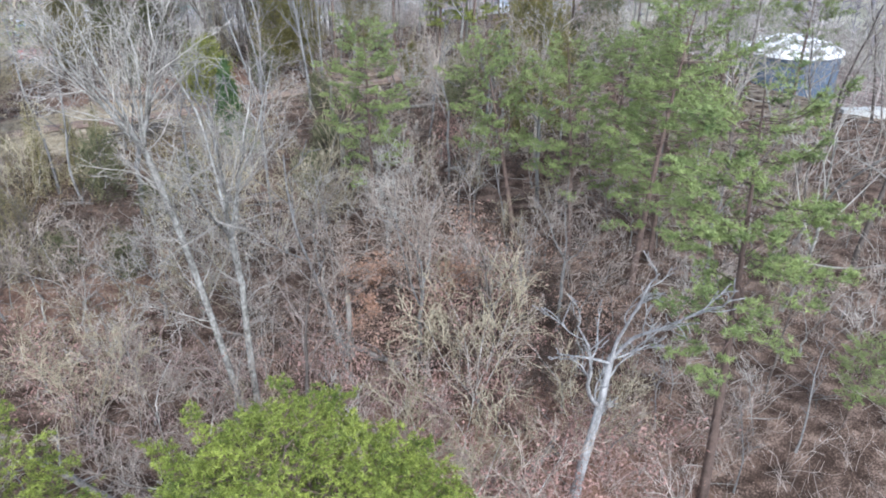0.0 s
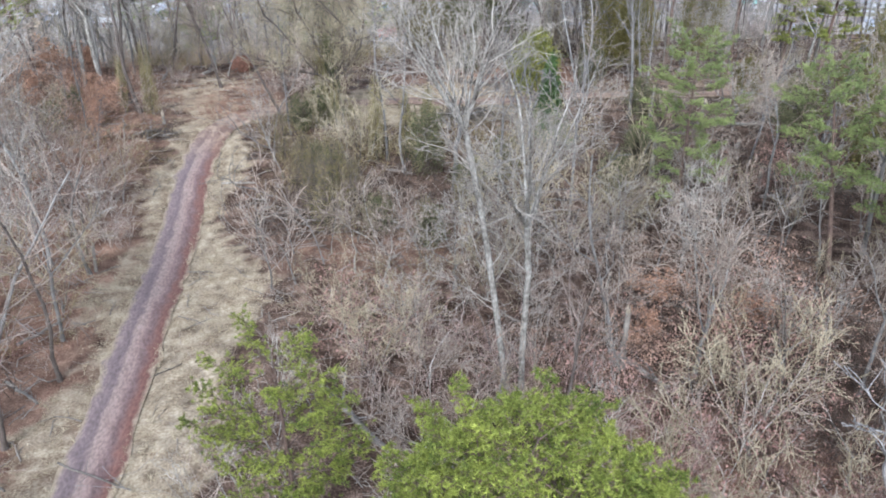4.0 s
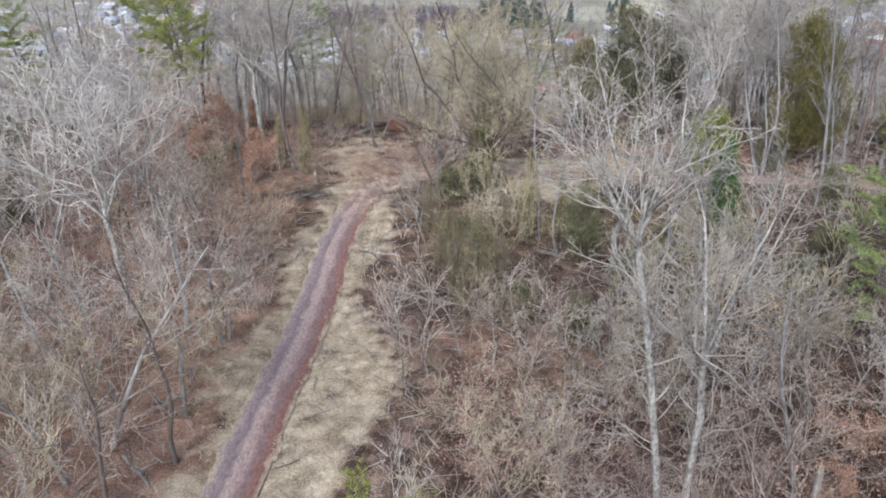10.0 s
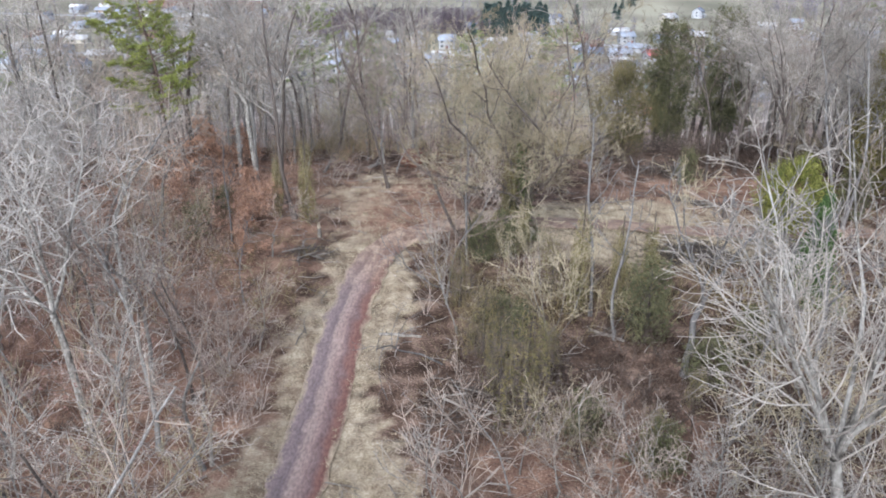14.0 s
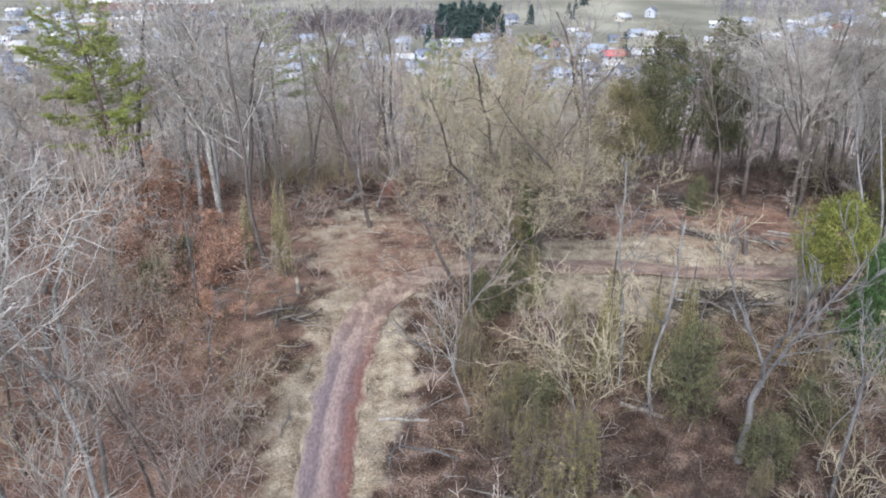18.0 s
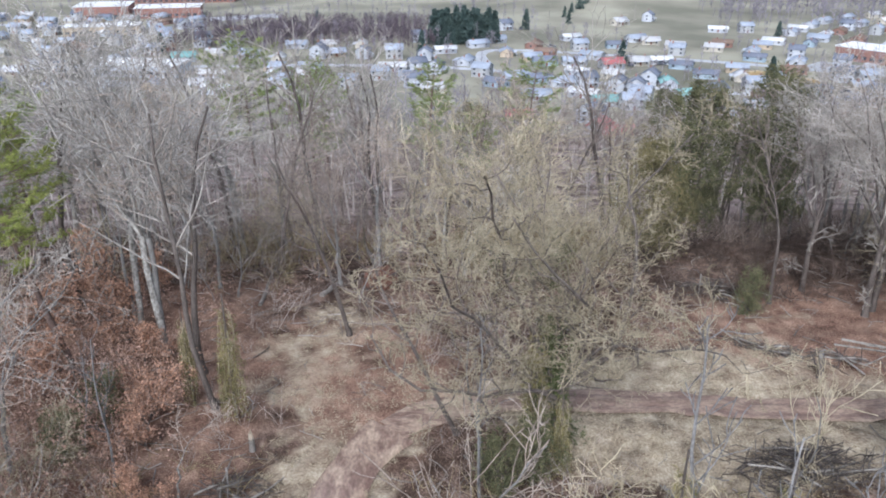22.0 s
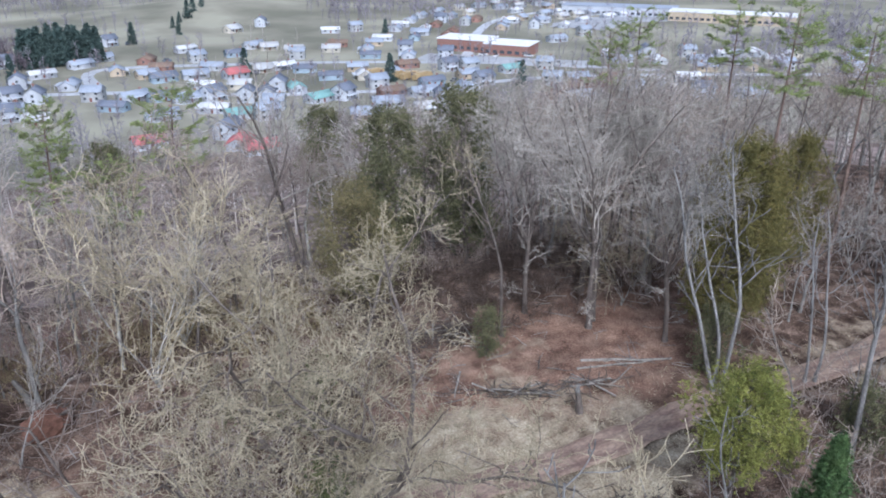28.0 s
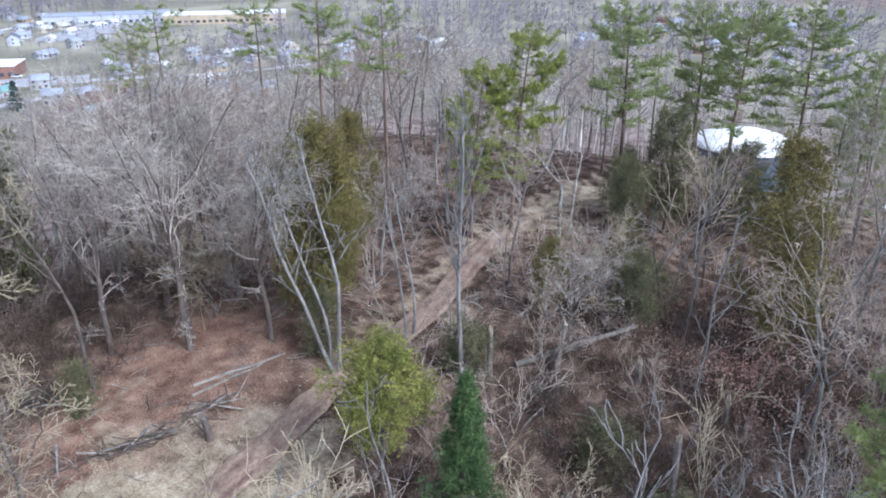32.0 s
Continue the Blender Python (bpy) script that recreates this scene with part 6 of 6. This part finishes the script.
# the white round roof of the water tank beside the track
def tank():
    root = new("water_tank")
    n, r, wall_top = 48, 5.4, 5.4
    s = Soup()
    a = np.arange(n) * 2 * np.pi / n
    rings = [(r, -0.5), (r, wall_top)]
    v = np.concatenate([np.stack([np.cos(a) * q, np.sin(a) * q, np.full(n, z)], -1) for q, z in rings])
    i, j = np.arange(n), (np.arange(n) + 1) % n
    s.add(v, np.concatenate([np.stack([i, j, j + n], -1), np.stack([i, j + n, i + n], -1)]))
    part("shell", s.mesh("shell", paint("tank_blue", (0.13, 0.17, 0.24))), root, "dark blue shell")
    d = Soup()
    rings = [(r + 0.25, wall_top - 0.15), (r + 0.25, wall_top), (r * 0.85, wall_top + 0.55), (r * 0.6, wall_top + 1.0), (r * 0.3, wall_top + 1.3), (0.05, wall_top + 1.4)]
    v = np.concatenate([np.stack([np.cos(a) * q, np.sin(a) * q, np.full(n, z)], -1) for q, z in rings])
    f = np.concatenate([np.concatenate([np.stack([i, j, j + n], -1), np.stack([i, j + n, i + n], -1)]) + k * n for k in range(len(rings) - 1)])
    d.add(v, f)
    me = d.mesh("roof", paint("tank_white", (0.84, 0.84, 0.83), 0.5))
    me.shade_smooth()
    part("roof", me, root, "white domed roof")
    root.matrix_basis = pose(85, 50, float(height(85, 50)) - 0.3)
    tagged(root, "round water tank with a white domed roof", "water tank")


tank()


# ---- fallen wood, stumps and brush heaps ----
M["log_wood"] = mat("log_wood", (0.13, 0.115, 0.10), (0.38, 0.35, 0.31), 3.0, stretch=(1, 1, 0.3))
M["raw_wood"] = mat("raw_wood", (0.33, 0.28, 0.21), (0.56, 0.49, 0.39), 4.0)
M["red_soil"] = mat("red_soil", (0.10, 0.05, 0.035), (0.24, 0.13, 0.095), 3.0)


def log(x0, y0, x1, y1, r, rise=0.0, label="fallen grey tree trunk lying in the leaves", knots=3):
    """A fallen trunk from one place to another, its far end raised by rise."""
    root = new("fallen_log")
    rr = np.random.default_rng(int(abs(x0 * 31 + y0 * 17)))
    a = np.array((0, 0, r * 0.55))
    b = np.array((x1 - x0, y1 - y0, float(height(x1, y1)) - float(height(x0, y0)) + r * 0.55 + rise))
    pts = [a + (b - a) * t + np.append(rr.normal(0, 0.05, 2), 0) for t in np.linspace(0, 1, 6)]
    s = Soup()
    tube(s, pts, r * np.linspace(1, 0.72, 6), 8)
    for end, q in ((pts[0], r), (pts[-1], r * 0.72)):
        d = unit(b - a) * 0.01
        tube(s, [end - d, end + d], [0.001, q], 8) if end is pts[0] else tube(s, [end - d, end + d], [q, 0.001], 8)
    part("trunk", s.mesh("trunk", M["log_wood"]), root)
    for k in range(knots):
        c = a + (b - a) * rr.uniform(0.3, 0.95)
        st = Soup()
        d = unit(np.append(rr.normal(0, 1, 2), rr.uniform(0.2, 1)))
        tube(st, [c, c + d * rr.uniform(0.5, 1.4), c + d * 1.6 + rr.normal(0, 0.3, 3)], [r * 0.35, r * 0.2, 0.01], 4)
        part("branch_stub", st.mesh("branch_stub", M["dead_wood"]), root)
    root.matrix_basis = pose(x0, y0, float(height(x0, y0)))
    return tagged(root, label, "log")


log(-5.7, 54.4, -3.2, 54.2, 0.10, label="short pale log at the edge of the track", knots=1)
log(14.9, 16.6, 18.3, 17.6, 0.17, 0.7, "fallen tan trunk leaning on the slope")
log(0.1, 29.7, 2.8, 24.0, 0.17, 0.3)
log(14.6, 29.9, 16.2, 26.5, 0.17)
log(6.6, 55.1, 8.4, 54.0, 0.13)
log(-8.8, 81.5, -7.7, 83.6, 0.18, label="sawn log beside the glade", knots=1)
log(-12.7, 80.8, -12.4, 87.0, 0.14)
log(22.7, 74.2, 27.4, 71.4, 0.09, label="thin grey pole lying on red leaves")
log(21.9, 73.6, 26.3, 72.0, 0.07, label="thin grey pole lying on red leaves")
log(32.2, 59.1, 36.6, 53.2, 0.19, 2.3, "long bleached trunk fallen against the brush")
log(20.7, 59.6, 23.8, 57.2, 0.1, 0.2)
log(33.0, 46.5, 41.0, 45.5, 0.15)
log(-15.0, 36.5, -13.2, 38.6, 0.1)
log(-14.8, 33.5, -12.8, 31.4, 0.09)
log(20.0, 33.0, 24.5, 29.5, 0.15)
log(10.5, 20.5, 13.0, 17.0, 0.12)
log(-10.9, 26.9, -7.6, 24.4, 0.045, 0.35, "thin fallen branch lying over the wheel track", 5)
log(-15.6, 25.2, -13.2, 24.6, 0.12)
log(-14.6, 26.8, -12.6, 25.6, 0.07)


def stump(x, y, tall, r, lean=(0, 0), label="tall broken stump with pale splintered wood", shoot=False):
    root = new("stump")
    rr = np.random.default_rng(int(abs(x * 13 + y * 7)))
    s = Soup()
    top = np.array((lean[0] * tall, lean[1] * tall, tall))
    tube(s, [(0, 0, -0.3), top * 0.5, top], [r * 1.35, r, r * 0.9], 8)
    if shoot:
        tube(s, [top * 0.25, (-0.45, 0.1, tall * 0.75), (-0.8, 0.2, tall * 1.35)], [0.07, 0.05, 0.02], 5)
    part("trunk", s.mesh("trunk", M["dark_bark" if shoot else "log_wood"]), root)
    sp = Soup()
    for k in range(6):
        a = k * math.pi / 3
        base = top + np.array((math.cos(a), math.sin(a), 0)) * r * 0.55
        tube(sp, [base - (0, 0, 0.1), base + (rr.normal(0, 0.03), rr.normal(0, 0.03), rr.uniform(0.15, 0.5))], [r * 0.42, 0.01], 4)
    part("splintered_top", sp.mesh("splintered_top", M["dead_wood" if shoot else "raw_wood"]), root, "grey splintered wood" if shoot else "pale raw splintered wood", "stuff")
    root.matrix_basis = pose(x, y, float(height(x, y)))
    return tagged(root, label, "stump")


stump(30.4, 60.0, 3.0, 0.16)
stump(32.9, 56.9, 2.9, 0.15, (0.2, -0.1))
stump(34.4, 52.4, 1.4, 0.17)
stump(33.5, 47.5, 1.5, 0.16)
stump(25.6, 49.3, 3.6, 0.15)
stump(19.4, 70.4, 1.3, 0.17, (-0.1, 0.1), "dark grey stump with a side shoot among dry grass", True)
stump(14.6, 28.5, 3.2, 0.15)
stump(-12.6, 44.0, 1.8, 0.09, (0.1, 0))
stump(-10.8, 66.0, 0.7, 0.14)


def heap(x, y, wide, deep, tall, count, turn=0.0, label="dark heap of cut brush"):
    """Cut branches thrown on a pile."""
    root = new("brush_heap")
    rr = np.random.default_rng(int(abs(x * 11 + y * 5)))
    s = Soup()
    for _ in range(count):
        c = np.array((rr.normal(0, wide / 3), rr.normal(0, deep / 3), 0))
        c[2] = tall * rr.uniform(0, 1) * math.exp(-((c[0] / wide * 2) ** 2 + (c[1] / deep * 2) ** 2))
        d = unit(np.array((rr.normal(0, 1), rr.normal(0, 0.5), rr.normal(0, 0.25)))) * rr.uniform(0.4, 1.1)
        tube(s, [c - d, c + rr.normal(0, 0.1, 3), c + d], [0.03, 0.022, 0.01], 3)
    part("brushwood", s.mesh("brushwood", M["dark_bark"]), root, kind="stuff")
    for _ in range(7):
        b = Soup()
        c = np.array((rr.normal(0, wide / 4), rr.normal(0, deep / 4), tall * rr.uniform(0.15, 0.6)))
        d = unit(np.array((rr.normal(0, 1), rr.normal(0, 0.6), rr.normal(0, 0.2)))) * rr.uniform(0.8, 1.6)
        tube(b, [c - d, c + rr.normal(0, 0.08, 3), c + d], [0.06, 0.05, 0.025], 6)
        part("branch", b.mesh("branch", M["log_wood"]), root)
    root.matrix_basis = pose(x, y, float(height(x, y)) + 0.05, 0, 0, turn)
    return tagged(root, label, "brush heap")


heap(14.6, 63.0, 5.0, 2.6, 1.1, 300)
heap(-11.2, 63.4, 2.6, 1.6, 0.6, 70)
heap(17.0, 73.6, 6.0, 0.7, 0.25, 60, -30, "low windrow of dark brush along the clearing")
heap(21.5, 72.0, 4.5, 0.7, 0.25, 45, -20, "low windrow of dark brush along the clearing")
heap(17.0, 80.5, 4.0, 2.0, 1.2, 120)
heap(30.0, 57.0, 4.5, 2.5, 1.2, 140)
heap(0.2, 48.0, 4.5, 3.5, 1.3, 140)


def root_plate(x, y, turn):
    """A thrown tree: a disc of red earth and roots standing on edge."""
    root = new("root_plate")
    rr = np.random.default_rng(77)
    bm = bmesh.new()
    bmesh.ops.create_icosphere(bm, subdivisions=3, radius=1.0)
    for v in bm.verts:
        n = 1 + 0.28 * noise.noise(v.co * 2.3) + 0.12 * noise.noise(v.co * 6)
        v.co = Vector((v.co.x * 1.15 * n, v.co.y * 0.4 * n, v.co.z * 0.95 * n + 0.75))
    part("earth", from_bm("earth", bm, M["red_soil"]), root)
    s = Soup()
    for _ in range(26):
        a = rr.uniform(0, 2 * math.pi)
        p = np.array((math.cos(a) * 0.7, rr.normal(0, 0.15), 0.8 + math.sin(a) * 0.6))
        q = p + np.array((math.cos(a), rr.normal(0, 0.5), math.sin(a) * 0.8)) * rr.uniform(0.4, 0.9)
        tube(s, [p, q, q + rr.normal(0, 0.2, 3)], [0.06, 0.03, 0.01], 4)
    part("root", s.mesh("root", M["dark_bark"]), root, kind="stuff")
    t = Soup()
    tube(t, [(0, 0.3, 0.7), (0.3, 3, 0.5), (0.5, 6, 0.3)], [0.24, 0.2, 0.13], 7)
    part("trunk", t.mesh("trunk", M["log_wood"]), root)
    root.matrix_basis = pose(x, y, float(height(x, y)), 0, 0, turn)
    tagged(root, "uprooted tree with a disc of red earth", "fallen tree")


root_plate(-4.8, 82.8, 15)

# limbs that hang over the track
def hanging(x, y, z, dx, dy, dz, seed):
    root = new("overhanging_branch")
    bark, crown = Soup(), Soup()
    rr = np.random.default_rng(seed)
    ln = math.sqrt(dx * dx + dy * dy + dz * dz)
    limb(rr, np.zeros(3), unit(np.array((dx, dy, dz))), ln, 0.06, 1, 3, bark, crown, (0, 6, 3), 0.1, 1.1, 0.3, 0.2)
    part("branch", crown.mesh("branch", M["dead_wood"]), root, kind="stuff")
    root.matrix_basis = pose(x, y, z)
    tagged(root, "bare crooked branch reaching over the track", "branch")


hanging(-2.0, 51.0, -0.3, -6.5, 0.5, 4.4, 3)
hanging(-1.2, 58.5, 0.0, -5.0, -1.0, 4.0, 4)

# the pale concrete barrier at the lane beside the tank
def barrier():
    root = new("concrete_block")
    bm = bmesh.new()
    box(bm, -2.2, -0.5, -0.3, 2.2, 0.5, 0.7)
    bmesh.ops.bevel(bm, geom=bm.edges[:], offset=0.05, segments=1, affect="EDGES")
    part("block", from_bm("block", bm, paint("pale_concrete", (0.55, 0.55, 0.53))), root)
    root.matrix_basis = pose(75.2, 35.6, float(height(75.2, 35.6)), 0, 0, -30)
    tagged(root, "pale concrete block beside the grass", "concrete block")


barrier()
